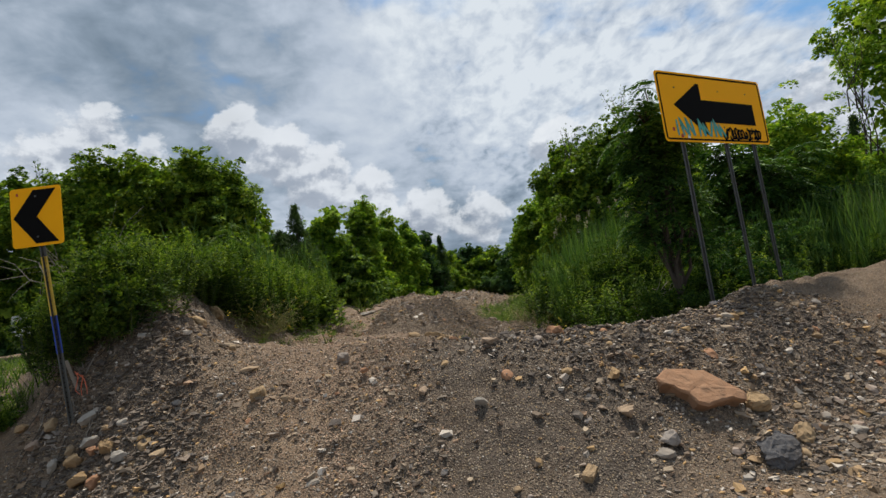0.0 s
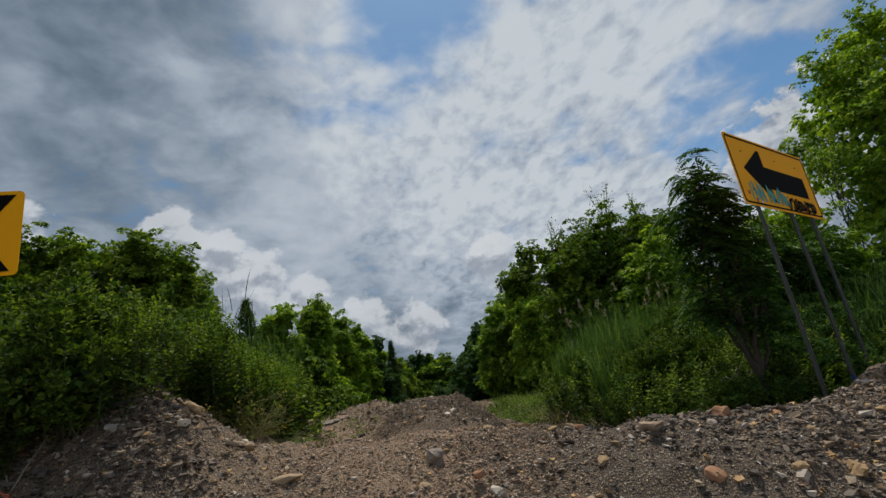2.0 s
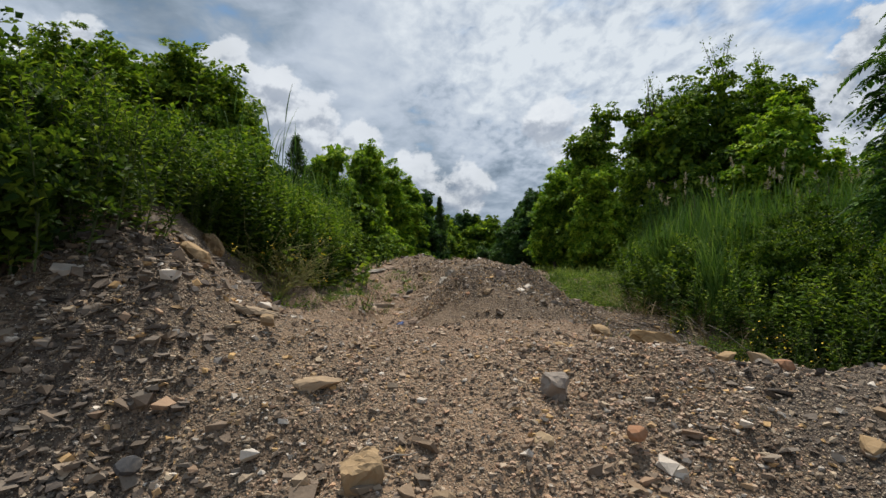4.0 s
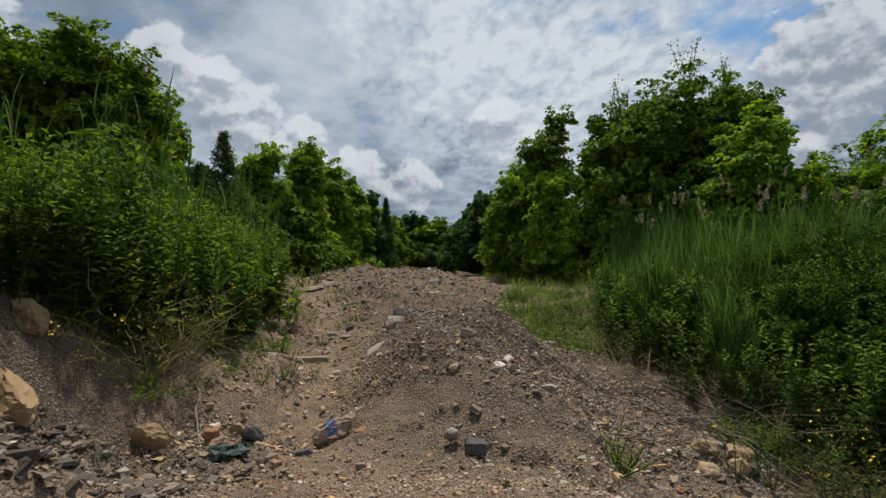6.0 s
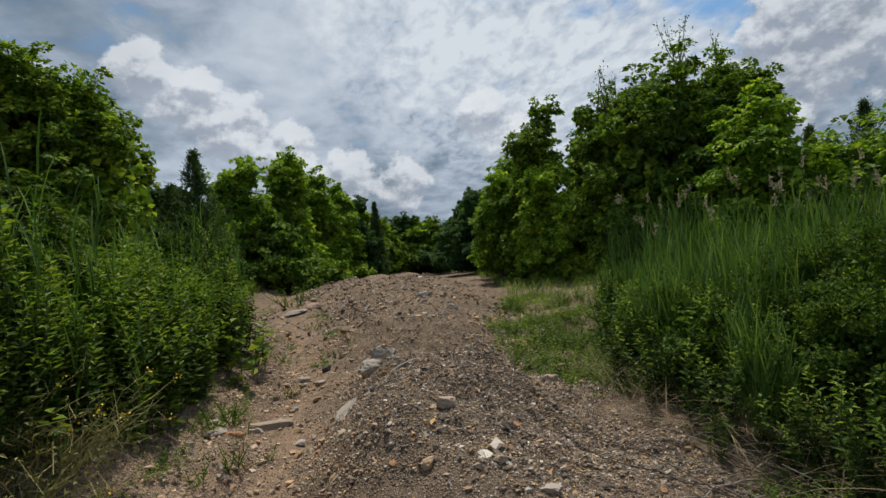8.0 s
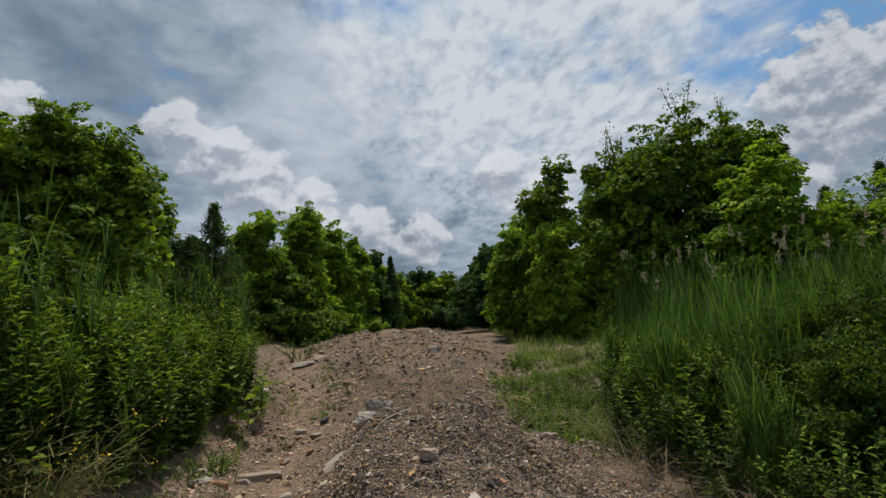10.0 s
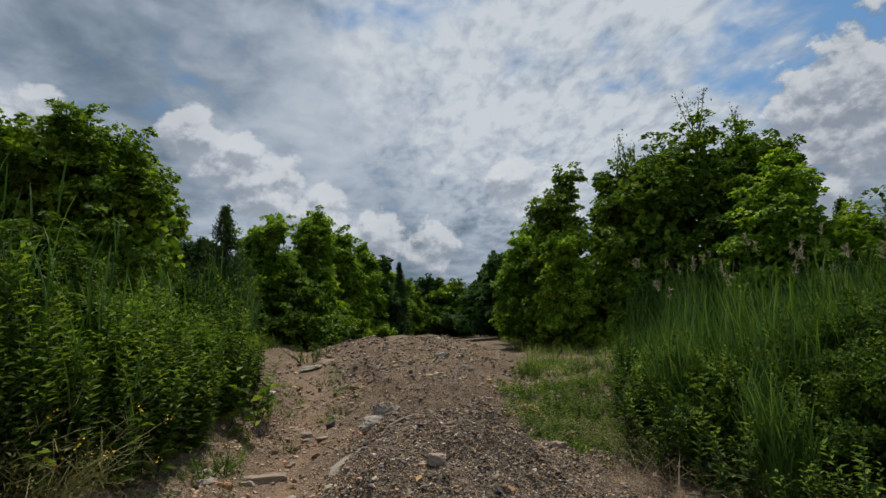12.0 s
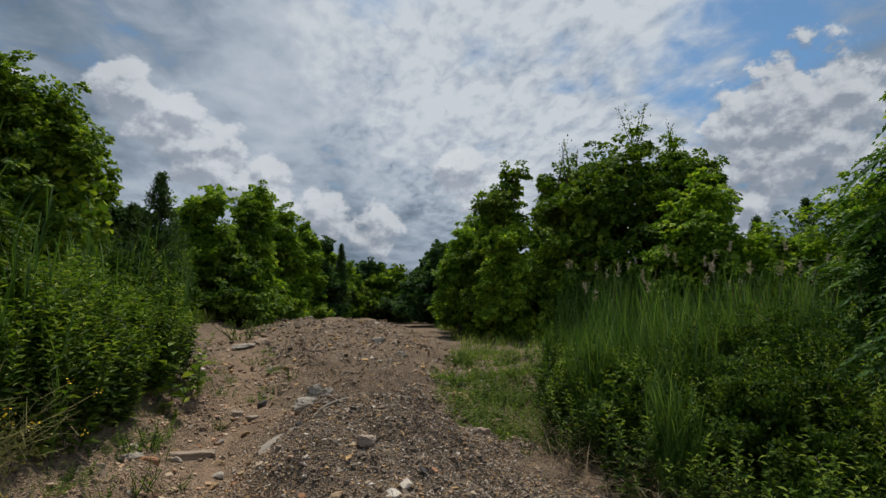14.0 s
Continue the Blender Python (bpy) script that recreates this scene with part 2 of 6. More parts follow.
def ground_material():
    m, n = material("dirt_and_gravel")
    pos = n.add("ShaderNodeTexCoord").outputs["Object"]
    big = n.noise(pos, 0.55, 5, 0.6)
    mid = n.noise(pos, 3.5, 6, 0.65)
    grit = n.noise(pos, 60, 5, 0.7)
    peb = n.add("ShaderNodeTexVoronoi", ins={"Vector": pos, "Scale": 42.0, "Randomness": 1.0})
    peb2 = n.add("ShaderNodeTexVoronoi", ins={"Vector": pos, "Scale": 95.0, "Randomness": 1.0})
    path = n.add("ShaderNodeAttribute", attribute_name="trodden").outputs["Fac"]
    soil = n.ramp(n.math("ADD", n.math("MULTIPLY", big, 0.5), n.math("MULTIPLY", mid, 0.5)), [(0.36, (0.098, 0.068, 0.046)), (0.5, (0.213, 0.151, 0.101)), (0.64, (0.348, 0.246, 0.161))])
    tan = n.ramp(mid, [(0.3, (0.178, 0.116, 0.076)), (0.7, (0.315, 0.216, 0.142))])
    c = n.mix(n.math("MULTIPLY", path, n.step(mid, 0.2, 0.6, 0.35, 0.85)), soil, tan)
    # dark slaggy gravel, plus the gully's shade put into the soil colour
    slag_and_shade = n.add("ShaderNodeAttribute", attribute_name="slag_and_shade").outputs["Fac"]
    c = n.mix(n.math("MULTIPLY", slag_and_shade, n.step(mid, 0.25, 0.6, 0.4, 0.85)), c, (0.070, 0.060, 0.053))
    tint = n.ramp(n.add("ShaderNodeSeparateColor", ins={0: peb.outputs["Color"]}).outputs[0],
                  [(0.0, (0.063, 0.057, 0.052)), (0.35, (0.146, 0.120, 0.095)), (0.6, (0.226, 0.185, 0.140)), (0.85, (0.342, 0.250, 0.146)), (1.0, (0.378, 0.348, 0.299))])
    tint2 = n.ramp(n.add("ShaderNodeSeparateColor", ins={0: peb2.outputs["Color"]}).outputs[1],
                   [(0.0, (0.070, 0.060, 0.051)), (0.5, (0.177, 0.139, 0.105)), (1.0, (0.329, 0.268, 0.195))])
    few = n.math("SUBTRACT", 1.0, n.math("MULTIPLY", path, 0.4))
    c = n.mix(n.math("MULTIPLY", n.step(peb2.outputs["Distance"], 0.5, 0.3), few), c, tint2)
    c = n.mix(n.math("MULTIPLY", n.math("MULTIPLY", n.step(peb.outputs["Distance"], 0.45, 0.3), n.step(grit, 0.3, 0.5)), few), c, tint)
    fleck = n.add("ShaderNodeTexVoronoi", ins={"Vector": pos, "Scale": 150.0, "Randomness": 1.0})
    pick = n.add("ShaderNodeSeparateColor", ins={0: fleck.outputs["Color"]}).outputs[2]
    c = n.mix(n.math("MULTIPLY", n.step(pick, 0.84, 0.9), n.step(fleck.outputs["Distance"], 0.5, 0.3)), c, (0.488, 0.415, 0.317))
    c = n.mix(n.math("MULTIPLY", n.step(pick, 0.16, 0.1), n.step(fleck.outputs["Distance"], 0.5, 0.3)), c, (0.067, 0.054, 0.043))
    c = n.mix(n.step(grit, 0.5, 0.8, 0.0, 0.35), c, (0.085, 0.071, 0.061))
    hgt = n.math("ADD", n.math("MULTIPLY", n.step(peb.outputs["Distance"], 0.6, 0.1), 0.9), n.math("MULTIPLY", n.step(peb2.outputs["Distance"], 0.6, 0.1), 0.5))
    hgt = n.math("ADD", n.math("MULTIPLY", hgt, few), n.math("MULTIPLY", grit, 0.5))
    finish(n, c, 0.95, bump=hgt, strength=1.0, distance=0.018, spec=0.15)
    return m


GROUND = ground_material()

# ---------- lie of the land ----------
# TERRAIN BEGIN


def ease(t):
    t = np.clip(t, 0.0, 1.0)
    return t * t * (3 - 2 * t)


def curve(v, xs, ys):
    """Eased steps between the given stations."""
    v = np.asarray(v, float)
    xs, ys = np.asarray(xs, float), np.asarray(ys, float)
    i = np.clip(np.searchsorted(xs, v) - 1, 0, len(xs) - 2)
    t = np.clip((v - xs[i]) / (xs[i + 1] - xs[i]), 0, 1)
    t = 0.5 * t + 0.5 * ease(t)
    return ys[i] + (ys[i + 1] - ys[i]) * t


def lattice(i, j, seed):
    n = np.sin(i * 127.1 + j * 311.7 + seed * 74.7) * 43758.5453
    return n - np.floor(n)


def rough(x, y, scale, seed=0):
    """Smooth noise in -1..1 with bumps about 1/scale wide."""
    x, y = np.asarray(x, float) * scale, np.asarray(y, float) * scale
    i, j = np.floor(x), np.floor(y)
    u, v = ease(x - i), ease(y - j)
    a, b = lattice(i, j, seed), lattice(i + 1, j, seed)
    c, e = lattice(i, j + 1, seed), lattice(i + 1, j + 1, seed)
    return 2 * ((a * (1 - u) + b * u) * (1 - v) + (c * (1 - u) + e * u) * v) - 1


def trodden(x, y):
    """1 on the worn path, 0 beside it."""
    px = curve(y, (0, 3.5, 6, 8, 9.5, 12, 15, 20, 26, 34), (-0.9, -1.3, -1.9, -2.35, -2.45, -2.6, -2.85, -3.9, -5.2, -6.2))
    w = curve(y, (0, 4, 6, 7, 8.5, 12, 20), (0.5, 0.5, 0.7, 1.2, 0.55, 0.42, 0.6))
    top = ease(1 - np.abs(y - 6.6) / 1.2) * ease(1 - np.abs(x + 1.0) / 2.4)
    return np.maximum(np.exp(-((x - px + 0.15 * rough(x, y, 1.4, 5)) / w) ** 2) * (0.8 + 0.2 * ease((y - 5.4) / 1.0)), top * 0.85)


def slag_and_shade(x, y):
    """Where the brown earth is darkened: by slaggy gravel, and in the gully by painted shade."""
    s = 1.5 * np.exp(-((x + 0.45) / 1.15) ** 2 - ((y - 10.4) / 2.5) ** 2) * ease((12.9 - y) / 0.8) + 0.4 * np.exp(-((x + 3.9) / 0.9) ** 2 - ((y - 5.3) / 1.2) ** 2)
    s = s + 1.1 * np.exp(-((x - 3.4) / 1.5) ** 2 - ((y - 5.7) / 0.8) ** 2) + 0.5 * np.exp(-((x + 0.2) / 1.0) ** 2 - ((y - 16) / 2.5) ** 2)
    s = s + 1.0 * np.exp(-((x - 1.0) / 1.3) ** 2 - ((y - 5.3) / 0.8) ** 2)
    # second term: shade of overhanging weeds, painted on the gully's foot
    s = s + 0.9 * np.exp(-((x + 4.0) / 0.7) ** 2 - ((y - 7.4) / 1.2) ** 2) + 0.8 * np.exp(-((x - 1.3) / 0.7) ** 2 - ((y - 9.2) / 1.2) ** 2)
    s = s + 1.3 * np.exp(-((x + 0.1) / 0.95) ** 2 - ((y - 4.6) / 1.1) ** 2) + 0.8 * np.exp(-((x + 3.1) / 0.6) ** 2 - ((y - 4.9) / 0.8) ** 2)
    # the gully floor, darkened for the shade below its shrubs
    s = s + 1.1 * np.exp(-((x - 2.0) / 1.1) ** 2 - ((y - 8.2) / 1.2) ** 2)
    s = s + 0.9 * np.exp(-((x + 2.7) / 0.55) ** 2 - ((y - 4.6) / 0.9) ** 2) + 0.7 * np.exp(-((x - 1.6) / 1.2) ** 2 - ((y - 4.3) / 0.7) ** 2)
    s = s + 0.9 * np.exp(-((x + 3.4) / 0.7) ** 2 - ((y - 8.3) / 0.7) ** 2) + 0.8 * np.exp(-((x - 0.6) / 1.0) ** 2 - ((y - 3.9) / 0.8) ** 2)
    return np.clip(s * (0.75 + 0.5 * rough(x, y, 1.1, 14) + 0.35 * rough(x, y, 3.1, 15)), 0, 1)


def land(x, y):
    x, y = np.asarray(x, float), np.asarray(y, float)
    # the low ground: a path to one side, a gully to the other, banks beyond both
    left = curve(y, (0, 7.6, 8.6, 11, 13.2, 17, 23.4, 30, 60), (0.9, 1.0, 0.96, 1.06, 1.18, 1.33, 1.75, 1.95, 2.0))
    right = curve(y, (0, 7, 8.2, 9, 10.3, 14.2, 17, 20, 30, 60), (0.4, 0.48, 0.60, 0.78, 0.90, 0.98, 1.15, 1.25, 1.4, 1.5))
    low = left + (right - left) * ease((x + 2.0) / 2.6)
    foot = curve(y, (6, 8.5, 10, 14, 24), (-3.2, -3.45, -3.15, -3.5, -5.2))
    bank = curve(y, (5, 6.4, 8.4, 10, 14, 24), (0.2, 1.45, 1.42, 0.7, 0.6, 0.5))
    low = low + bank * ease((foot - x) / 1.35) - 0.9 * bank * ease((-5.6 - x) / 2.5)
    low = low - 0.32 * ease((x - 0.6) / 1.2) * ease((10.5 - y) / 2) + 0.4 * ease((x - 1.8) / 3.0) * ease((y - 8.5) / 3) * (1 - 0.7 * ease((y - 16) / 6))
    # the long spoil ridge
    crest = curve(y, (7.9, 8.8, 9.7, 11.3, 12.4, 13.4, 15.6, 17.5, 20, 22.5, 26, 30, 36, 60), (0.98, 1.36, 1.56, 1.66, 1.46, 1.24, 1.56, 1.52, 1.60, 1.66, 1.9, 2.08, 2.1, 2.0))
    axis = curve(y, (8, 11, 14, 20, 30), (-1.0, -1.05, -1.1, -1.3, -1.6))
    lee = curve(y, (8, 11, 14, 20, 30, 60), (1.5, 1.42, 1.35, 1.7, 2.6, 3.0))
    half = np.where(x < axis, lee, curve(y, (8, 9, 10, 11, 14, 20, 30, 60), (1.1, 1.15, 1.4, 1.75, 2.3, 3.6, 5.2, 6.0)))
    ridge = ease(1 - np.abs(x - axis + 0.18 * rough(x, y, 0.7, 3) + 0.10 * rough(x, y, 1.8, 21)) / half)
    back = low + np.maximum(crest - low, 0) * np.clip(ridge * (1.12 + 0.55 * ease((y - 12) / 5)), 0, 1)
    back = back + (0.10 * rough(x, y, 0.5, 1) + 0.12 * rough(x, y, 0.85, 2)) * ease((y - 14) / 4) * ridge
    back = back + (0.15 * rough(x, y, 1.25, 4) + 0.09 * rough(x, y, 2.6, 11)) * ease((y - 8.6) / 2) * (0.3 + 0.7 * ridge)
    back = back + 0.4 * np.exp(-((x + 3.1) / 1.5) ** 2 - ((y - 24.5) / 4.0) ** 2)
    # lesser heaps and hollows tipped along its back
    for hx, hy, hr, hh in ((-0.8, 11.4, 0.6, 0.06), (-1.6, 12.4, 0.45, 0.08), (-0.2, 13.3, 0.8, -0.22), (-1.9, 15.5, 0.8, 0.20), (-0.5, 15.0, 0.6, 0.06), (0.3, 16.2, 0.7, 0.05), (-1.0, 17.2, 0.7, -0.16), (-2.1, 18.6, 0.9, 0.30), (0.2, 18.3, 0.8, -0.12), (0.0, 20.8, 0.7, 0.16), (1.4, 20.0, 0.9, 0.22), (-1.1, 20.6, 0.7, -0.14), (-2.4, 22.4, 1.0, 0.16), (0.8, 24.0, 1.1, 0.2), (2.2, 25.0, 1.1, 0.2), (-2.6, 27.5, 1.6, 0.15), (0.9, 27.0, 1.5, 0.2)):
        back = back + hh * np.exp(-((x - hx) / hr) ** 2 - ((y - hy) / (hr * 0.9)) ** 2)
    # the trench that feet have worn beside it, and the cut foot of the bank
    back = back - 0.09 * trodden(x, y) * ease((y - 8.3) / 1.0) * ease((30 - y) / 8)
    back = back + 0.16 * ease((foot + 0.25 + 0.3 * rough(x, y, 1.3, 23) - x) / 0.28) * ease((y - 9.0) / 0.8) * ease((17 - y) / 2)
    # the barrier mound across the way
    line = curve(x, (-4, -2, -1, -0.4, 0, 0.5, 1, 2, 2.7, 3.7, 4.8, 6.5), (6.3, 6.0, 5.95, 5.75, 5.5, 5.45, 5.5, 5.75, 6.1, 6.7, 7.4, 8.0))
    high = curve(x, (-9, -6.2, -5.2, -4.6, -4.1, -3.4, -2.95, -2.3, -0.9, -0.3, 0.7, 1.6, 2.2, 2.8, 3.9, 5.2, 7, 11), (0.1, 0.6, 1.35, 1.95, 2.1, 1.78, 1.45, 1.28, 1.26, 1.19, 1.13, 1.05, 1.08, 1.14, 1.25, 1.31, 1.35, 1.1))
    far = np.maximum(line - y, 0)
    run = curve(x, (-5, -4.2, -3.5, -1, 0, 1.5, 3, 6), (2.2, 2.3, 2.6, 2.9, 2.3, 2.15, 2.2, 2.4))
    face = high * 0.5 * (1 + np.cos(math.pi * np.clip(far / run, 0, 1)))
    flat = curve(x, (-3, -2, -1, -0.6, -0.2, 0.3), (0.2, 0.3, 0.9, 0.5, 0.1, 0.0))
    fall = curve(x, (-4, -2, -0.5, 0, 1, 3), (1.8, 2.0, 1.3, 1.5, 1.2, 1.3))
    z = np.where(y < line, face, high + (back - high) * ease((y - line - flat) / fall))
    return z


def ground_at(x, y):
    """Height of the finished surface."""
    x, y = np.asarray(x, float), np.asarray(y, float)
    near = ease((40 - np.abs(y - 8)) / 20)
    lump = 0.05 * rough(x, y, 1.9, 7) + 0.036 * rough(x, y, 4.3, 8)
    pebble = 0.028 * rough(x, y, 9, 9) + 0.018 * rough(x, y, 18, 10)
    mound = ease((land(x, y) - 0.05) / 0.4)
    lump = lump + 0.05 * np.abs(rough(x, y, 3.3, 24)) * ease((-2.7 - x) / 0.5) * ease((y - 8.6) / 0.6) * ease((17 - y) / 2)
    worn = 1 - 0.25 * trodden(x, y)
    return land(x, y) + near * worn * (lump * (0.25 + 0.75 * mound) + pebble * (0.4 + 0.6 * mound))


# TERRAIN END


def flat_mesh(name, verts, faces, smooth=False):
    """A mesh from arrays of places and of equal-sided faces."""
    verts, faces = np.asarray(verts, np.float32), np.asarray(faces, np.int32)
    me = bpy.data.meshes.new(name)
    me.vertices.add(len(verts))
    me.vertices.foreach_set("co", verts.ravel())
    me.loops.add(faces.size)
    me.loops.foreach_set("vertex_index", faces.ravel())
    me.polygons.add(len(faces))
    me.polygons.foreach_set("loop_start", np.arange(len(faces), dtype=np.int32) * faces.shape[1])
    me.update(calc_edges=True)
    me.validate()
    me.polygons.foreach_set("use_smooth", np.full(len(me.polygons), smooth))
    return me


def spread(lo, fine_lo, fine_hi, hi, step, grow=1.16):
    """Stations along an axis: even in the middle, ever wider outwards."""
    mid = list(np.arange(fine_lo, fine_hi, step))
    out, s = [], step
    v = fine_hi
    while v < hi:
        out.append(v)
        s *= grow
        v += s
    out.append(hi)
    inn, s, v = [], step, fine_lo
    while v > lo:
        s *= grow
        v -= s
        inn.append(max(v, lo))
    return np.array(inn[::-1] + mid + out)


def build_ground():
    xs = spread(-900, -4.6, 4.6, 900, 0.036, 1.09)
    ys = spread(-600, 1.6, 16.0, 1500, 0.036, 1.06)
    gx, gy = np.meshgrid(xs, ys)
    z = ground_at(gx, gy)
    v = np.stack([gx.ravel(), gy.ravel(), z.ravel()], 1)
    n, m = len(xs), len(ys)
    a = (np.arange(m - 1)[:, None] * n + np.arange(n - 1)[None]).ravel()
    me = flat_mesh("ground", v, np.stack([a, a + 1, a + n + 1, a + n], 1), True)
    at = me.attributes.new("trodden", "FLOAT", "POINT")
    at.data.foreach_set("value", trodden(gx, gy).ravel().astype(np.float32))
    at = me.attributes.new("slag_and_shade", "FLOAT", "POINT")
    at.data.foreach_set("value", slag_and_shade(gx, gy).ravel().astype(np.float32))
    me.materials.append(GROUND)
    return tagged(new("ground", me), "bare brown dirt and gravel mounds with a worn tan path", "ground", kind="structure")


build_ground()

# ---------- building blocks ----------


def unit(v):
    return v / np.maximum(np.linalg.norm(v, axis=-1, keepdims=True), 1e-9)


def leaf_arrays(base, axis, normal, length, width, fold=0.18, lobed=False):
    """Folded leaves: each a pair of triangles about its midrib, or six for a lobed one."""
    axis = unit(axis)
    side = unit(np.cross(axis, normal))
    normal = np.cross(side, axis)
    length, width = np.asarray(length)[:, None], np.asarray(width)[:, None]
    tip = base + axis * length - normal * length * 0.12
    m = len(base)
    if not lobed:
        mid = base + axis * length * 0.45
        left, right = mid - side * width * 0.5 + normal * width * fold, mid + side * width * 0.5 + normal * width * fold
        v = np.stack([base, right, tip, left], 1).reshape(-1, 3)
        f = (np.arange(m)[:, None, None] * 4 + np.array([[0, 1, 2], [0, 2, 3]])[None]).reshape(-1, 3)
        return v, f
    heart = base + axis * length * 0.28
    pts = [heart, base]
    for a, r in ((-0.55, 0.36), (-0.22, 0.5), (0.30, 0.98), (0.55, 0.55)):
        pts.append(base + axis * length * max(a + 0.4, 0.02) + side * width * 0.5 * r + normal * width * fold * r)
    pts.append(tip)
    for a, r in ((0.55, 0.55), (0.30, 0.98), (-0.22, 0.5), (-0.55, 0.36)):
        pts.append(base + axis * length * max(a + 0.4, 0.02) - side * width * 0.5 * r + normal * width * fold * r)
    v = np.stack(pts, 1).reshape(-1, 3)
    fan = np.array([[0, i, i + 1] for i in range(1, 10)] + [[0, 10, 1]])
    return v, (np.arange(m)[:, None, None] * 11 + fan[None]).reshape(-1, 3)


def join(pieces):
    vs, fs, n = [], [], 0
    for v, f in pieces:
        vs.append(v)
        fs.append(f + n)
        n += len(v)
    return np.concatenate(vs), np.concatenate(fs)


def tube_arrays(points, radii, sides=6):
    """A tapered tube of triangles along a line."""
    p = np.asarray(points, float)
    r = np.asarray(radii, float)
    t = unit(np.gradient(p, axis=0))
    ref = np.array([0.31, 0.95, 0.05])
    a = unit(np.cross(t, ref))
    b = np.cross(t, a)
    ang = np.arange(sides) * 2 * math.pi / sides
    ring = p[:, None] + r[:, None, None] * (a[:, None] * np.cos(ang)[None, :, None] + b[:, None] * np.sin(ang)[None, :, None])
    v = np.concatenate([ring.reshape(-1, 3), p[-1:]])
    f = []
    for i in range(len(p) - 1):
        for j in range(sides):
            q, w = i * sides + j, i * sides + (j + 1) % sides
            f += [(q, w, w + sides), (q, w + sides, q + sides)]
    last = (len(p) - 1) * sides
    f += [(last + j, last + (j + 1) % sides, len(v) - 1) for j in range(sides)]
    return v, np.array(f)


def blade_arrays(rng, base, height, lean, width, bend=0.5, steps=3):
    """Grass blades: narrow strips that bend over."""
    m = len(base)
    turn = rng.uniform(0, 2 * math.pi, m)
    out = np.stack([np.cos(turn), np.sin(turn), np.zeros(m)], 1)
    side = np.stack([-np.sin(turn), np.cos(turn), np.zeros(m)], 1)
    pts = []
    for s in range(steps + 1):
        t = s / steps
        c = base + out * (lean * (t ** 1.0) + bend * height * t * t * 0.5)[:, None]
        c = c + np.array([0, 0, 1.0]) * (height * (t - 0.28 * bend * t * t))[:, None]
        w = (width * (1 - t) ** 0.6 * (0.6 + 0.4 * min(1, 3 * t)))[:, None]
        pts += [c - side * w * 0.5, c + side * w * 0.5] if s < steps else [c]
    v = np.stack(pts, 1).reshape(-1, 3)
    k = 2 * steps + 1
    f = []
    for s in range(steps - 1):
        a = 2 * s
        f += [(a, a + 1, a + 3), (a, a + 3, a + 2)]
    a = 2 * (steps - 1)
    f.append((a, a + 1, a + 2))
    return v, (np.arange(m)[:, None, None] * k + np.array(f)[None]).reshape(-1, 3)


def thing(name, x, y, z=None, turn=0.0, label="", category="", group=""):
    ob = new(name)
    ob.empty_display_size = 0.2
    ob.matrix_world = pose(x, y, float(ground_at(x, y)) if z is None else z, 0, 0, turn)
    return tagged(ob, label, category, group)


def part(name, data, mat, parent, label="", smooth=False):
    """One mesh object under a thing or a part; data: arrays, a bmesh or a mesh."""
    if isinstance(data, tuple):
        me = flat_mesh(name, *data, smooth)
    elif isinstance(data, bmesh.types.BMesh):
        me = bpy.data.meshes.new(name)
        data.to_mesh(me)
        data.free()
    else:
        me = data
    if mat and not me.materials:
        me.materials.append(mat)
    ob = new(name, me)
    ob.parent = parent
    return tagged(ob, label)


# ---------- trees ----------


def limb_line(rng, start, end, sag=0.12, n=5):
    t = np.linspace(0, 1, n)[:, None]
    wob = rng.normal(0, 0.04 * np.linalg.norm(end - start), (n, 3)) * np.sin(np.pi * t)
    return start + (end - start) * t + np.array([0, 0, 1.0]) * sag * np.linalg.norm(end - start) * np.sin(np.pi * t) + wob


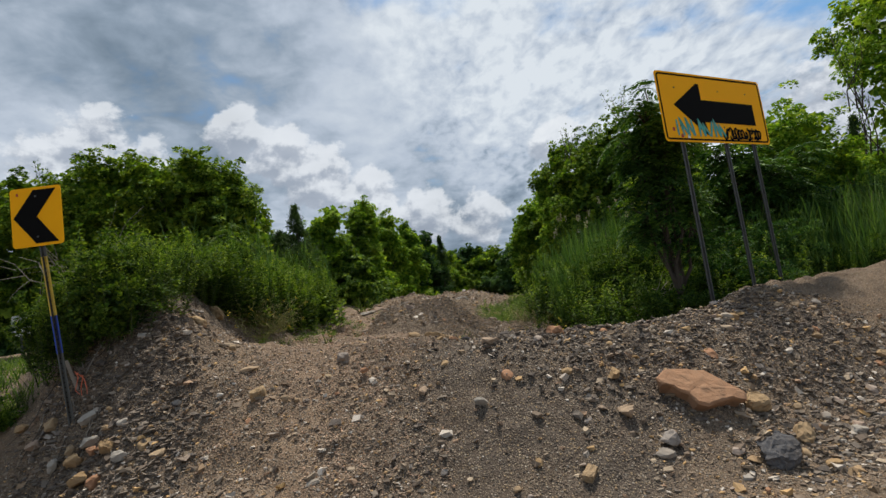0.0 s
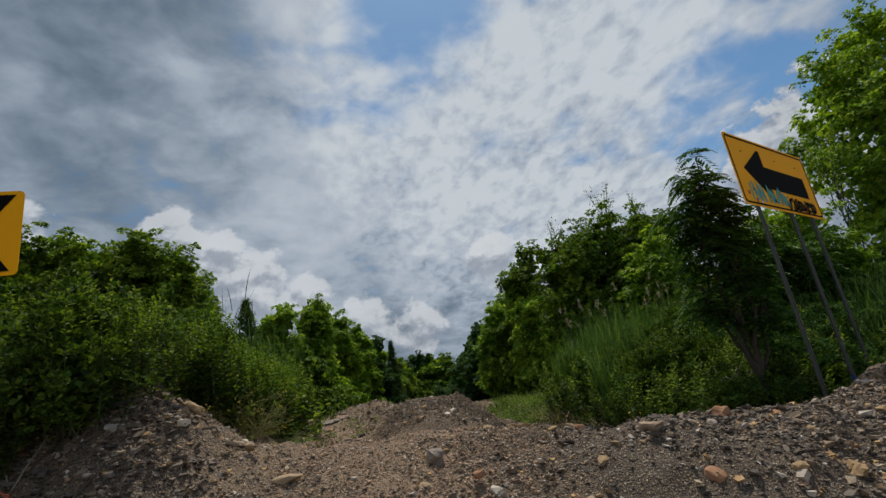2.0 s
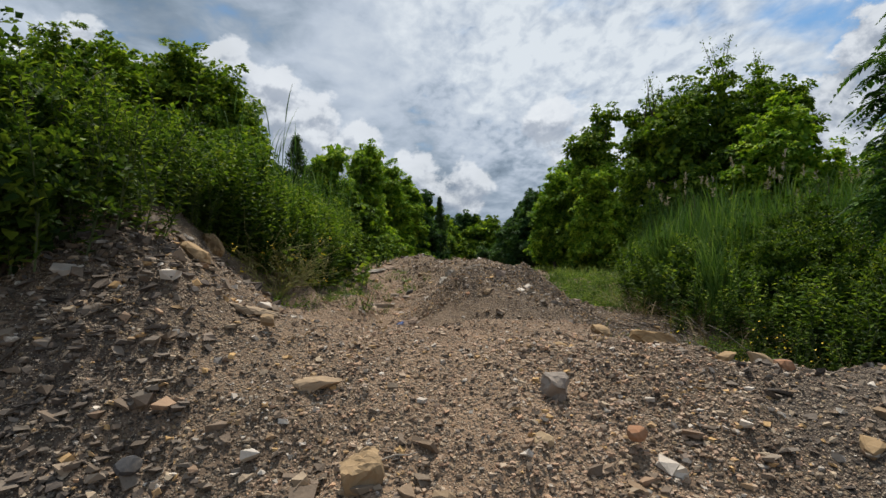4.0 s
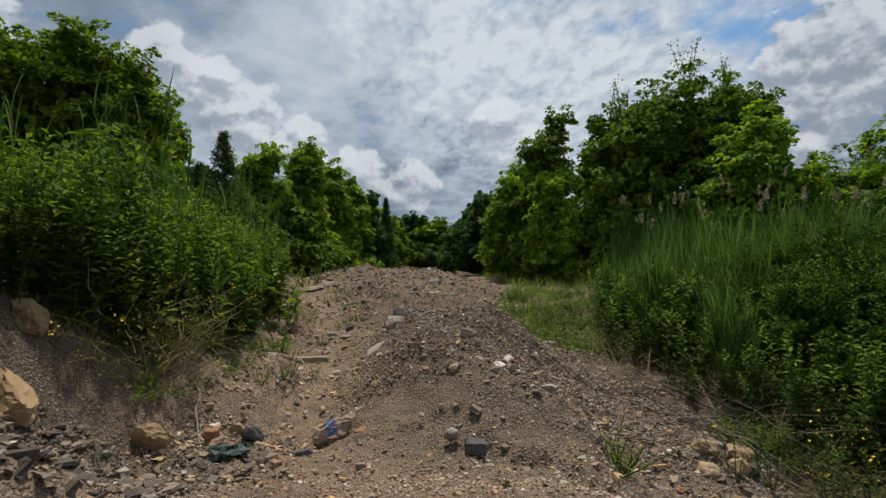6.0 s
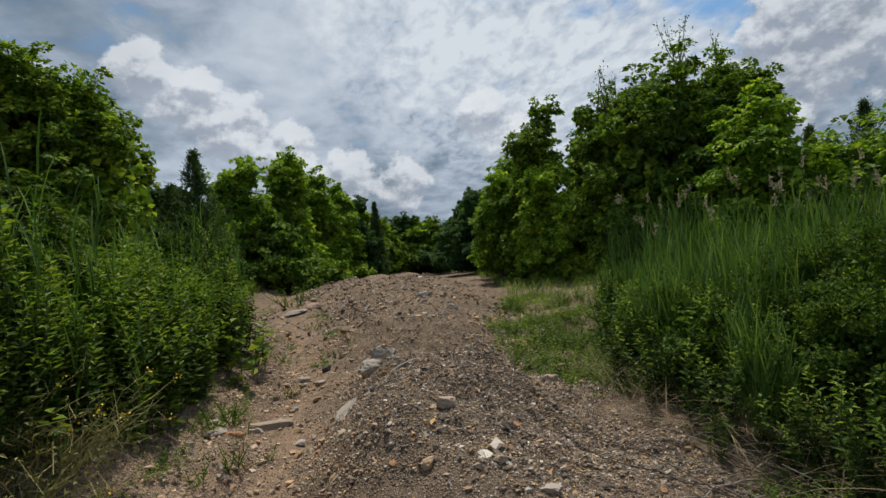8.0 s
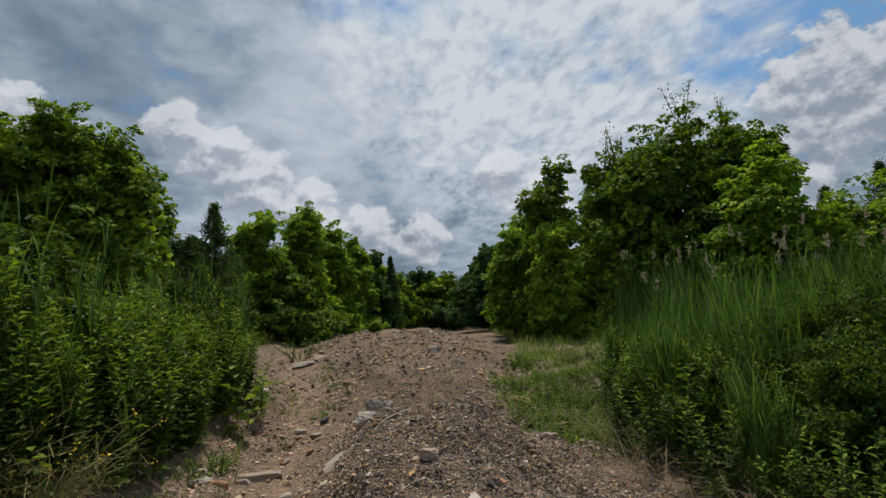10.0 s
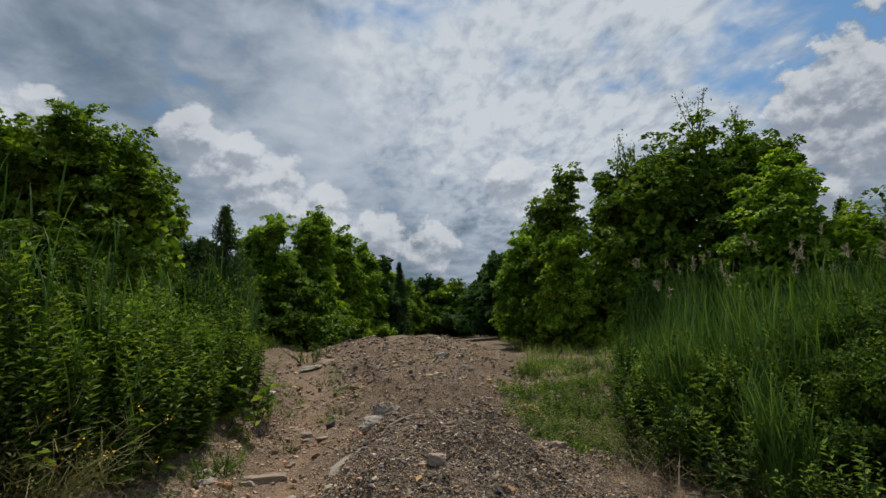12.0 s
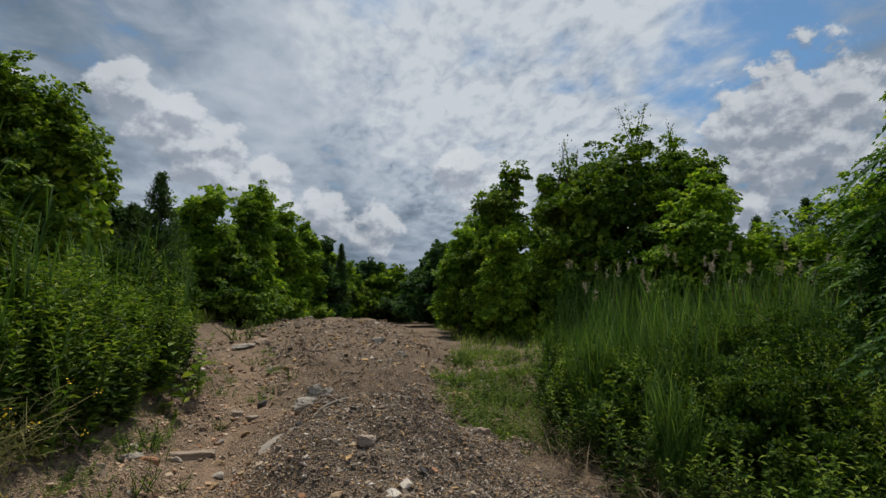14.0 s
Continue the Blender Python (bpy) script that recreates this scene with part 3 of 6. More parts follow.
def crown_arrays(rng, lobes, clumps, per, leaf, clump_r, lobed=False, droop=0.35):
    """Boughs set unevenly over the lobes (centre, radii) of a crown; each is a flat spray of small leaf domes, and dark leaves fill the inside."""
    lobes = np.array(lobes, float)
    wt = lobes[:, 3] * lobes[:, 5]
    n = max(6, clumps // 6)
    pick = rng.choice(len(lobes), n, p=wt / wt.sum())
    dirs = unit(rng.normal(0, 1, (n, 3)) + np.array([0, 0, 0.3]))
    at = lobes[pick, :3] + dirs * rng.uniform(0.74, 1.0, (n, 1)) * lobes[pick, 3:]
    # boughs buried in another lobe are never seen
    seen = ~(np.linalg.norm((at[:, None] - lobes[None, :, :3]) / lobes[None, :, 3:], axis=2) < 0.66).any(1) | (rng.random(n) < 0.15)
    at, dirs = at[seen], dirs[seen]
    n = len(at)
    reach = clump_r * rng.uniform(1.1, 2.1, n)
    # the domes of a bough: spread outwards and sideways, little up or down, one of them its upturned tip
    six = 6
    bb, od, rr = np.repeat(at, six, 0), np.repeat(dirs, six, 0), np.repeat(reach, six)
    off = unit(rng.normal(0, 1, (n * six, 3)) + od * 0.4) * np.sqrt(rng.random((n * six, 1)))
    off[:, 2] *= 0.38
    off[::six] = dirs * 0.75 + np.array([0, 0, 0.45])
    cen = bb + off * rr[:, None]
    size = clump_r * rng.uniform(0.45, 0.85, n * six)
    up_out = unit(od * 0.4 + np.array([0, 0, 0.9]) + rng.normal(0, 0.22, (n * six, 3)))
    cc, dd, nn, ss = np.repeat(cen, per, 0), np.repeat(od, per, 0), np.repeat(up_out, per, 0), np.repeat(size, per)
    m = len(cc)
    g = unit(rng.normal(0, 1, (m, 3)) + nn * 0.5)
    lift = (g * nn).sum(1, keepdims=True)
    pos = cc + (g - nn * lift * 0.5) * (ss * rng.uniform(0.45, 1.0, m))[:, None]
    axis = unit(g - nn * lift * 0.8 + dd * 0.3 + rng.normal(0, 0.25, (m, 3)) + np.array([0, 0, -droop * 0.8]))
    norm = unit(g * 0.35 + nn * 0.9 + rng.normal(0, 0.32, (m, 3)))
    ln = leaf * rng.uniform(0.65, 1.25, m)
    outer = leaf_arrays(pos, axis, norm, ln, ln * rng.uniform(0.62, 0.95, m), 0.15, lobed)
    q = n * 34
    pick = rng.choice(len(lobes), q, p=wt / wt.sum())
    ball = unit(rng.normal(0, 1, (q, 3))) * (rng.uniform(0.3, 0.8, q) ** 0.7)[:, None]
    big = leaf * rng.uniform(1.4, 2.3, q)
    fill = leaf_arrays(lobes[pick, :3] + ball * lobes[pick, 3:], rng.normal(0, 1, (q, 3)), rng.normal(0, 1, (q, 3)), big, big * 0.9, 0.15)
    return join([outer, fill])


def tree(name, x, y, lobes, clumps, per, leaf, clump_r, mat, label, seed, trunk_r=0.14, lobed=False, group="trees beside the track", droop=0.35, sprigs=(), limbs=3):
    """A broadleaved tree; lobes are given above the tree's foot."""
    rng = np.random.default_rng(seed)
    t = thing(name, x, y, None, 0, label, "tree", group)
    lob = np.array(lobes, float)
    top = lob[:, 2].max()
    lines = [tube_arrays(limb_line(rng, np.array([0, 0, -0.3]), np.array([0.1, 0.1, top]), 0.0, 7), np.linspace(trunk_r, trunk_r * 0.25, 7), 7)]
    part("trunk", join(lines), BARK, t, smooth=True)
    for c in lob:
        for _ in range(limbs):
            a = np.array([0.03, 0.03, rng.uniform(0.25, 0.7) * c[2]])
            b = c[:3] + unit(rng.normal(0, 1, 3)) * c[3:] * 0.75
            part("limb", tube_arrays(limb_line(rng, a, b), np.linspace(trunk_r * 0.45, 0.015, 5), 5), BARK, t, smooth=True)
    crown = [crown_arrays(rng, lobes, clumps, per, leaf, clump_r, lobed, droop)]
    for sx, sy, sz, sr, count in sprigs:
        for q in range(5):
            tip = np.array([sx, sy, sz + sr]) + rng.normal(0, 0.45 * sr, 3)
            foot = np.array([sx, sy, sz - 2.2 * sr]) + rng.normal(0, 0.12, 3)
            part("twig", tube_arrays(limb_line(rng, foot, tip, 0.0, 4), np.linspace(0.02, 0.005, 4), 4), BARK, t, smooth=True)
            n = count // 5
            p = foot + (tip - foot) * rng.uniform(0.3, 1.0, n)[:, None] + rng.normal(0, 0.07, (n, 3))
            ln = leaf * rng.uniform(0.5, 0.85, n)
            crown.append(leaf_arrays(p, rng.normal(0, 0.6, (n, 3)) + np.array([0, 0, 0.8]), rng.normal(0, 1, (n, 3)), ln, ln * 0.5))
    part("crown", join(crown), mat, t)
    return t


# the large dark maples beyond the bank
tree("maple_tree", -12.4, 21.5, [(-0.4, 0, 4.6, 3.6, 3.4, 2.8), (-4.0, 0.5, 4.7, 3.0, 3, 2.7), (2.1, -0.4, 4.9, 1.9, 2.3, 2.2), (2.9, -0.5, 3.4, 1.7, 2.3, 2.4), (-1.8, -1.2, 6.1, 1.9, 2.0, 1.3), (0.9, -1.2, 6.0, 1.7, 2.0, 1.3), (0, -1.5, 2.2, 4.0, 2.5, 1.7)],
     3000, 52, 0.15, 0.36, MAPLE, "large dense dark green maple behind the weedy bank", 11, 0.25)
tree("maple_tree", -19.5, 22.5, [(0, 0, 5.0, 3.4, 3, 3.2), (-3, 0, 3.4, 3, 3, 2.6), (2, -1, 2.2, 3, 2, 1.8)], 700, 40, 0.2, 0.42, MAPLE, "dark green maple at the edge of the road", 12, 0.2, sprigs=[(0.6, 0, 8.2, 0.9, 200)])
tree("maple_tree", -26, 24, [(0, 0, 5.0, 4, 3, 3.5), (0, -1, 2.0, 4, 2, 1.8)], 420, 36, 0.28, 0.7, MAPLE, "dark green maple at the edge of the road", 13, 0.2)
# the dense rounded maples beyond the reeds
tree("maple_tree", 6.1, 17.6, [(-1.0, 0, 4.0, 1.1, 1.5, 1.3), (0.1, 0, 4.3, 1.2, 1.7, 1.25), (1.4, 0.1, 4.2, 1.25, 1.5, 1.25), (-1.3, -0.2, 2.6, 0.9, 1.5, 1.8), (0.1, -0.2, 3.0, 1.8, 1.6, 2.0), (0, -0.5, 1.3, 2.2, 1.4, 1.4), (2.2, 0.2, 3.3, 1.05, 1.4, 1.4), (2.4, 0.2, 1.9, 1.0, 1.4, 1.5)],
     2100, 54, 0.108, 0.27, MAPLE, "dense rounded green maple behind tall reeds", 21, 0.16, sprigs=[(0.3, 0, 6.1, 0.6, 380), (1.5, 0, 5.8, 0.52, 300), (-1.6, 0, 5.2, 0.4, 150)])
tree("maple_tree", 6.3, 15.0, [(0.1, 0, 3.1, 0.65, 0.8, 0.8), (0.45, 0, 2.5, 0.75, 0.9, 0.7), (-0.35, 0, 2.2, 0.7, 0.8, 0.6), (0.2, -0.2, 1.5, 1.1, 0.9, 0.8)],
     420, 46, 0.105, 0.28, LIME, "yellow-green young maple behind tall reeds", 22, 0.12)
# the rows beside the track


def young_tree(x, y, h, w, mat, seed, label):
    """A slender tree whose boughs step in, unevenly, towards a pointed top."""
    rng = random.Random(seed)
    lobes = []
    for i in range(9):
        u = i / 8
        r = w * (1.05 - 0.58 * u) * rng.uniform(0.55, 1.05)
        a = i * 2.4 + rng.uniform(-0.5, 0.5)
        off = w * (0.78 - 0.48 * u)
        lobes.append((off * math.cos(a), off * math.sin(a), h * (0.10 + 0.80 * u), r, r, h * rng.uniform(0.10, 0.15)))
    return tree("young_tree", x, y, lobes, 520, 40, 0.15 + 0.0035 * (y - 26), 0.34, mat, label, seed, 0.1, limbs=1)


for x, y, h, w, m, s in ((4.4, 29.5, 4.6, 1.0, LIME, 31), (5.7, 26.5, 5.0, 1.1, LIME, 38), (6.05, 28, 8.0, 1.25, MAPLE, 32), (6.1, 34, 6.6, 1.4, LIME, 33), (6.2, 45, 6.6, 1.9, FAR, 34), (8.4, 28, 6.4, 1.7, MAPLE, 37), (8.5, 36, 7.0, 2.4, FAR, 35), (7.0, 54, 7.0, 2.8, FAR, 36), (-1.6, 58, 5.6, 2.4, MAPLE, 57), (0.9, 62, 5.9, 2.8, FAR, 58), (3.3, 60, 5.6, 2.5, MAPLE, 59), (-3.2, 54, 6.2, 2.2, LIME, 60)):
    young_tree(x, y, h, w, m, s, "slender leafy young tree in the row along the track")
for x, y, h, w, m, s in ((-7.7, 30, 6.3, 1.3, LIME, 41), (-6.7, 32.5, 5.3, 1.1, MAPLE, 48), (-6.4, 34.5, 7.1, 1.45, LIME, 42), (-5.5, 38, 6.6, 1.5, LIME, 43), (-9.5, 33, 5.6, 1.9, FAR, 44), (-4.6, 43, 6.6, 1.6, LIME, 49), (-3.9, 47, 6.4, 2.0, FAR, 45), (-6.6, 29, 3.2, 1.5, MAPLE, 46), (-8.6, 28.5, 3.4, 1.5, LIME, 50), (-11, 29, 5.0, 2.4, FAR, 47)):
    young_tree(x, y, h, w, m, s, "leafy bright green young tree in the row along the track")


def conifer(x, y, h, w, seed, label):
    """Whorls of upswept needled boughs, fuller towards the foot."""
    rng = np.random.default_rng(seed)
    t = thing("conifer_tree", x, y, None, 0, label, "tree", "conifers beside the track")
    part("trunk", tube_arrays(np.array([[0, 0, -0.2], [0.03, 0, h * 0.5], [0, 0.02, h]]), [0.11, 0.07, 0.015], 6), BARK, t, smooth=True)
    boughs = int(h * 44)
    p, ax = [], []
    for i in range(boughs):
        u = (i + rng.random()) / boughs
        a = rng.uniform(0, 2 * math.pi)
        reach = w * (1 - u) ** 0.9 * rng.uniform(0.35, 1.15) + 0.05
        q = np.sqrt(rng.random(34)) * reach
        out = np.array([math.cos(a), math.sin(a), 0.0])
        c = np.array([0, 0, 0.3 + u * (h - 0.35)]) + out * q[:, None] + np.array([0, 0, 1.0]) * (0.5 * q - 0.06 * q * q)[:, None] + rng.normal(0, 0.07, (34, 3))
        p.append(c)
        ax.append(np.tile(out * 0.7 + np.array([0, 0, 0.7]), (34, 1)) + rng.normal(0, 0.5, (34, 3)))
    p, ax = np.concatenate(p), np.concatenate(ax)
    m = len(p)
    part("crown", leaf_arrays(p, ax, np.array([0, 0, 1.0]) + rng.normal(0, 0.3, (m, 3)), rng.uniform(0.16, 0.28, m) * (1.1 - 0.7 * p[:, 2] / h), np.full(m, 0.06)), PINE, t)
    return t


conifer(-8.3, 26, 6.0, 1.75, 51, "slim blue-green conifer rising above the bushes")
conifer(-9.6, 27, 4.9, 1.6, 52, "slim blue-green conifer rising above the bushes")
conifer(-1.6, 50, 6.6, 1.2, 53, "dark slim conifer far along the track")
conifer(6.4, 47, 7.2, 1.6, 54, "dark slim conifer far along the track")
conifer(19.3, 27, 6.2, 1.5, 55, "small blue-green conifer behind the reeds")
conifer(21.8, 26.5, 7.2, 1.8, 56, "small blue-green conifer behind the reeds")

# woods that close the view
far_rng = random.Random(5)
proto = None
for i in range(34):
    a = -70 + i * 4.3
    rr = 78 + far_rng.uniform(-8, 14)
    x, y = rr * math.sin(radians(a)), rr * math.cos(radians(a)) + 4
    if proto is None:
        proto = tree("woodland_tree", x, y, [(0, 0, 5.4, 3.6, 3.6, 2.6), (2, 0, 3.8, 3, 3, 2.4), (-2.2, 0, 3.4, 3, 3, 2.4), (0, -1, 1.0, 4.4, 3, 1.8), (0, -1.5, 0.2, 4.6, 3, 1.2)],
                     330, 16, 0.6, 0.9, FAR, "dark green tree in the woods that close the view", 61, 0.25, group="woodland trees", limbs=1)
    else:
        copy_thing(proto, pose(x, y, float(ground_at(x, y)) - far_rng.uniform(0, 1.2), 0, 0, far_rng.uniform(0, 360)))

# tall tree beyond the large sign
tree("locust_tree", 13.9, 13.4, [(0, 0, 5.6, 2.2, 2.2, 2.8), (-0.7, -0.4, 3.6, 1.8, 1.8, 1.8), (0.9, 0, 8.0, 2.3, 2.3, 2.0), (0.4, 0, 2.0, 2.2, 1.8, 1.6)],
     1000, 46, 0.13, 0.4, LIME, "tall airy yellow-green tree beyond the large sign", 71, 0.22, sprigs=[(-2.9, -0.4, 5.2, 0.7, 300), (-2.5, 0, 3.8, 0.5, 160)])
tree("broadleaf_tree", 9.0, 12.9, [(0, 0, 3.1, 0.9, 1.0, 1.0), (-0.3, 0, 2.5, 1.1, 1.1, 1.0), (0.4, 0, 1.6, 1.3, 1.2, 1.1)],
     420, 44, 0.10, 0.28, LIME, "leafy yellow-green tree rising behind the reeds", 73, 0.1)
tree("maple_tree", 16.5, 22, [(0, 0, 2.6, 3, 2.6, 2.0), (-3, 0, 1.9, 2.4, 2, 1.5)], 300, 28, 0.24, 0.5, MAPLE, "green tree beyond the reed bed", 72, 0.15)


def frond_arrays(rng, base, out, length, pairs=10):
    """One feathered leaf: leaflets in pairs along an arching rib."""
    out = unit(out)
    side = unit(np.cross(out, (0, 0, 1.0)))
    t = (np.arange(pairs) + 1.5) / (pairs + 1)
    rib = base + out * (length * t)[:, None] + np.array([0, 0, 1.0]) * (length * (0.30 * t - 0.95 * t * t))[:, None]
    ln = length * 0.30 * np.sin(np.pi * (0.18 + 0.72 * t)) * rng.uniform(0.85, 1.1, pairs)
    pieces = []
    for s in (-1, 1):
        ax = side * s + out * 0.45 + np.array([0, 0, -0.35]) + rng.normal(0, 0.08, (pairs, 3))
        pieces.append(leaf_arrays(rib, ax, np.tile(np.array([0, 0, 1.0]), (pairs, 1)) + rng.normal(0, 0.1, (pairs, 3)), ln, ln * 0.36, 0.12))
    pieces.append(leaf_arrays(rib[-1:], out[None] + np.array([[0, 0, -0.8]]), np.array([[0, 0, 1.0]]), ln[-1:], ln[-1:] * 0.3))
    return join(pieces)


def sumac(x, y, tips, seed, label, spread_r, height, frond=0.62, mat=None):
    rng = np.random.default_rng(seed)
    t = thing("sumac_tree", x, y, None, 0, label, "tree", "sumacs beside the signs")
    fork = np.array([0.05, 0.0, 0.2 * height])
    fronds = []
    part("trunk", tube_arrays(limb_line(rng, np.array([0, 0, -0.2]), fork, 0, 4), np.linspace(0.07, 0.055, 4), 7), BARK, t, smooth=True)
    boughs = max(3, tips // 15)
    for i in range(boughs):
        a, h = i * 2.4 + rng.uniform(-0.4, 0.4), 0.42 + 0.46 * (i + 0.5) / boughs
        r = spread_r * (1.05 - 0.75 * (i + 0.5) / boughs)
        end = np.array([r * math.cos(a), r * math.sin(a) * 0.6, height * h])
        bough = part("bough", tube_arrays(limb_line(rng, fork, end, -0.05, 5), np.linspace(0.035, 0.018, 5), 6), BARK, t, smooth=True)
        for q in range(11):
            b = rng.uniform(0, 2 * math.pi)
            tip = end + np.array([math.cos(b) * spread_r * 0.7, math.sin(b) * spread_r * 0.42, 0]) * math.sqrt(rng.random()) + np.array([0, 0, rng.uniform(-0.10, 0.14) * height])
            part("branch", tube_arrays(limb_line(rng, end, tip, 0.1, 4), np.linspace(0.017, 0.008, 4), 5), BARK, bough, smooth=True)
            for j in range(8):
                c = j * 2.4 + rng.uniform(-0.3, 0.3)
                out = np.array([math.cos(c), math.sin(c), rng.uniform(-0.35, 0.7)])
                reach = frond * rng.uniform(0.7, 1.15)
                far = tip + out * reach
                if x < 6 and y < 9 and y + far[1] < 7.33 + 0.5225 * (x + far[0] - 3.25):
                    out = out * np.array([1, -1, 1])      # none grows through the sign
                fronds.append(frond_arrays(rng, tip + rng.normal(0, 0.05, 3), out, reach))
    part("crown", join(fronds), mat or SUMAC, t)
    return t


sumac(3.5, 8.4, 120, 81, "sumac with feathered dark green leaves beside the sign posts", 0.42, 4.5, 0.45)
sumac(6.3, 10.7, 80, 84, "sumac with feathered dark green leaves beside the sign posts", 0.75, 3.0, 0.6)
sumac(7.6, 11.4, 26, 82, "sumac with feathered dark green leaves beside the sign posts", 1.2, 2.8)
sumac(-5.05, 11.3, 27, 83, "small bright green sumac rising out of the weeds", 0.4, 2.05, 0.45, WEED)

# ---------- undergrowth ----------


def weed(name, seed, stems, height, leaf, mat, label, category="weed", spread_r=0.22, spacing=0.032, flower=0.0, wide=0.32, lit_tip=None):
    """A clump of upright leafy stems; the first of its kind, set far below the rest by its copies."""
    rng = np.random.default_rng(seed)
    ob = new(name)
    tagged(ob, label, category, category + "s on the banks")
    blooms = []
    for _ in range((stems + 1) // 2):
        rods, leaves, young = [], [], []
        for fork in range(2):      # each stem sends up a side shoot
            a, r = rng.uniform(0, 2 * math.pi), spread_r * math.sqrt(rng.random())
            h = height * rng.uniform(0.6, 1.1)
            foot = line[0] + (line[1] - line[0]) * 0.6 if fork else np.array([r * math.cos(a), r * math.sin(a), -0.05])
            h = h * 0.85 if fork else h
            r = 0.12 if fork else r
            tip = foot + np.array([math.cos(a) * r * 0.9, math.sin(a) * r * 0.9, 0]) + np.array([rng.normal(0, 0.06), rng.normal(0, 0.06), h])
            line = limb_line(rng, foot, tip, 0.0, 4)
            rods.append(tube_arrays(line, np.linspace(0.006, 0.002, 4), 3))
            m = int(h / spacing)
            t = np.linspace(0.05, 1.0, m)
            p = np.stack([np.interp(t, np.linspace(0, 1, 4), line[:, c]) for c in range(3)], 1)
            b = np.arange(m) * 2.4 + rng.uniform(0, 6)
            ax = np.stack([np.cos(b), np.sin(b), rng.uniform(-0.1, 0.9, m)], 1)
            ln = leaf * (1.1 - 0.45 * t) * rng.uniform(0.75, 1.25, m)
            up_ = np.tile(np.array([0, 0, 1.0]), (m, 1)) + rng.normal(0, 0.2, (m, 3))
            # the top quarter is paler: young growth, with sunlight on the tips painted in
            old = m - max(3, m // 4)
            leaves.append(leaf_arrays(p[:old], ax[:old], up_[:old], ln[:old], ln[:old] * wide))
            young.append(leaf_arrays(p[old:], ax[old:], up_[old:], ln[old:], ln[old:] * wide))
        rod, lv, yv = join(rods), join(leaves), join(young)
        me = flat_mesh("leafy_stem", *join([rod, lv, yv]))
        me.materials.append(STEM)
        me.materials.append(mat)
        me.materials.append(lit_tip or TIP)
        which = np.ones(len(me.polygons), np.int32)
        which[:len(rod[1])] = 0
        which[-len(yv[1]):] = 2
        me.polygons.foreach_set("material_index", which)
        part("leafy_stem", me, None, ob)
        if rng.random() < flower:
            q = 7
            pp = tip + rng.normal(0, 0.05, (q, 3)) * np.array([1, 1, 1.4])
            blooms.append(leaf_arrays(pp, rng.normal(0, 1, (q, 3)), rng.normal(0, 1, (q, 3)), np.full(q, 0.022), np.full(q, 0.022)))
    if blooms:
        part("blossom", join(blooms), PETAL, ob, "small yellow flowers")
    return ob


def plant(kinds, spots, seed):
    """Set the prototypes and their copies on the ground at the spots (x, y, scale)."""
    rng = random.Random(seed)
    used = {}
    for x, y, s in spots:
        i = rng.randrange(len(kinds))
        m = pose(x, y, float(ground_at(x, y)) - 0.02, rng.uniform(-7, 7), rng.uniform(-7, 7), rng.uniform(0, 360))
        if i in used:      # a copy takes over the first one's size
            copy_thing(kinds[i], m @ Matrix.Scale(s / used[i], 4))
        else:
            kinds[i].matrix_world = m @ Matrix.Scale(s, 4)
            used[i] = s
    for i, ob in enumerate(kinds):
        if i not in used:
            for o in (*ob.children_recursive, ob):
                bpy.data.objects.remove(o)


def scatter(n, seed, inside, box, lo=0.8, hi=1.2):
    rng = random.Random(seed)
    out, tries = [], 0
    while len(out) < n and tries < n * 60:
        tries += 1
        x, y = rng.uniform(box[0], box[1]), rng.uniform(box[2], box[3])
        if inside(x, y):
            out.append((x, y, rng.uniform(lo, hi)))
    return out


def left_edge(y):
    return float(curve(y, (5.2, 6.2, 6.9, 7.6, 8.6, 9.3, 9.8, 10.3, 12, 14, 16, 24), (-4.6, -4.6, -4.75, -4.8, -4.45, -3.95, -3.75, -3.55, -3.58, -3.75, -4.1, -5.9)))


def right_edge(y):
    return float(curve(y, (7, 8.3, 9.5, 11, 12.5, 14, 17, 24), (3.0, 2.25, 1.75, 1.6, 1.75, 2.3, 3.2, 4.2)))


def grown(x, y):
    """The weeds stop short of the open slope on the road side."""
    return x > 0.5 - 0.88 * y


def meadow_edge(y):
    return float(curve(y, (11, 13, 16, 18, 20, 26, 34, 44), (1.35, 1.0, 1.1, 1.6, 2.4, 3.4, 4.6, 5.5)))


tall_weeds = [weed("leafy_weed", 100 + i, 10, 1.5, 0.145, DARKWEED, "tall leafy green weed growing on the bank", spacing=0.03, wide=0.42, spread_r=0.27) for i in range(5)]
plant(tall_weeds, scatter(60, 71, lambda x, y: left_edge(y) - 0.5 < x < left_edge(y) - 0.1, (-7.2, -3.4, 8.6, 15.0), 0.45, 0.9)
      + scatter(130, 1, lambda x, y: left_edge(y) - 2.6 < x < left_edge(y) - 0.35 and grown(x, y), (-7.2, -3.4, 8.0, 15.0), 0.6, 1.0)
      + scatter(34, 72, lambda x, y: x < left_edge(y) - 0.6 and grown(x, y), (-6.6, -4.7, 9.6, 12.5), 0.85, 1.1), 2)
bank_weeds = [weed("leafy_shrub", 110 + i, 13, 0.9, 0.075, WEED, "bushy green weed clump on the gravel hump", spacing=0.018, wide=0.36, spread_r=0.28) for i in range(4)]
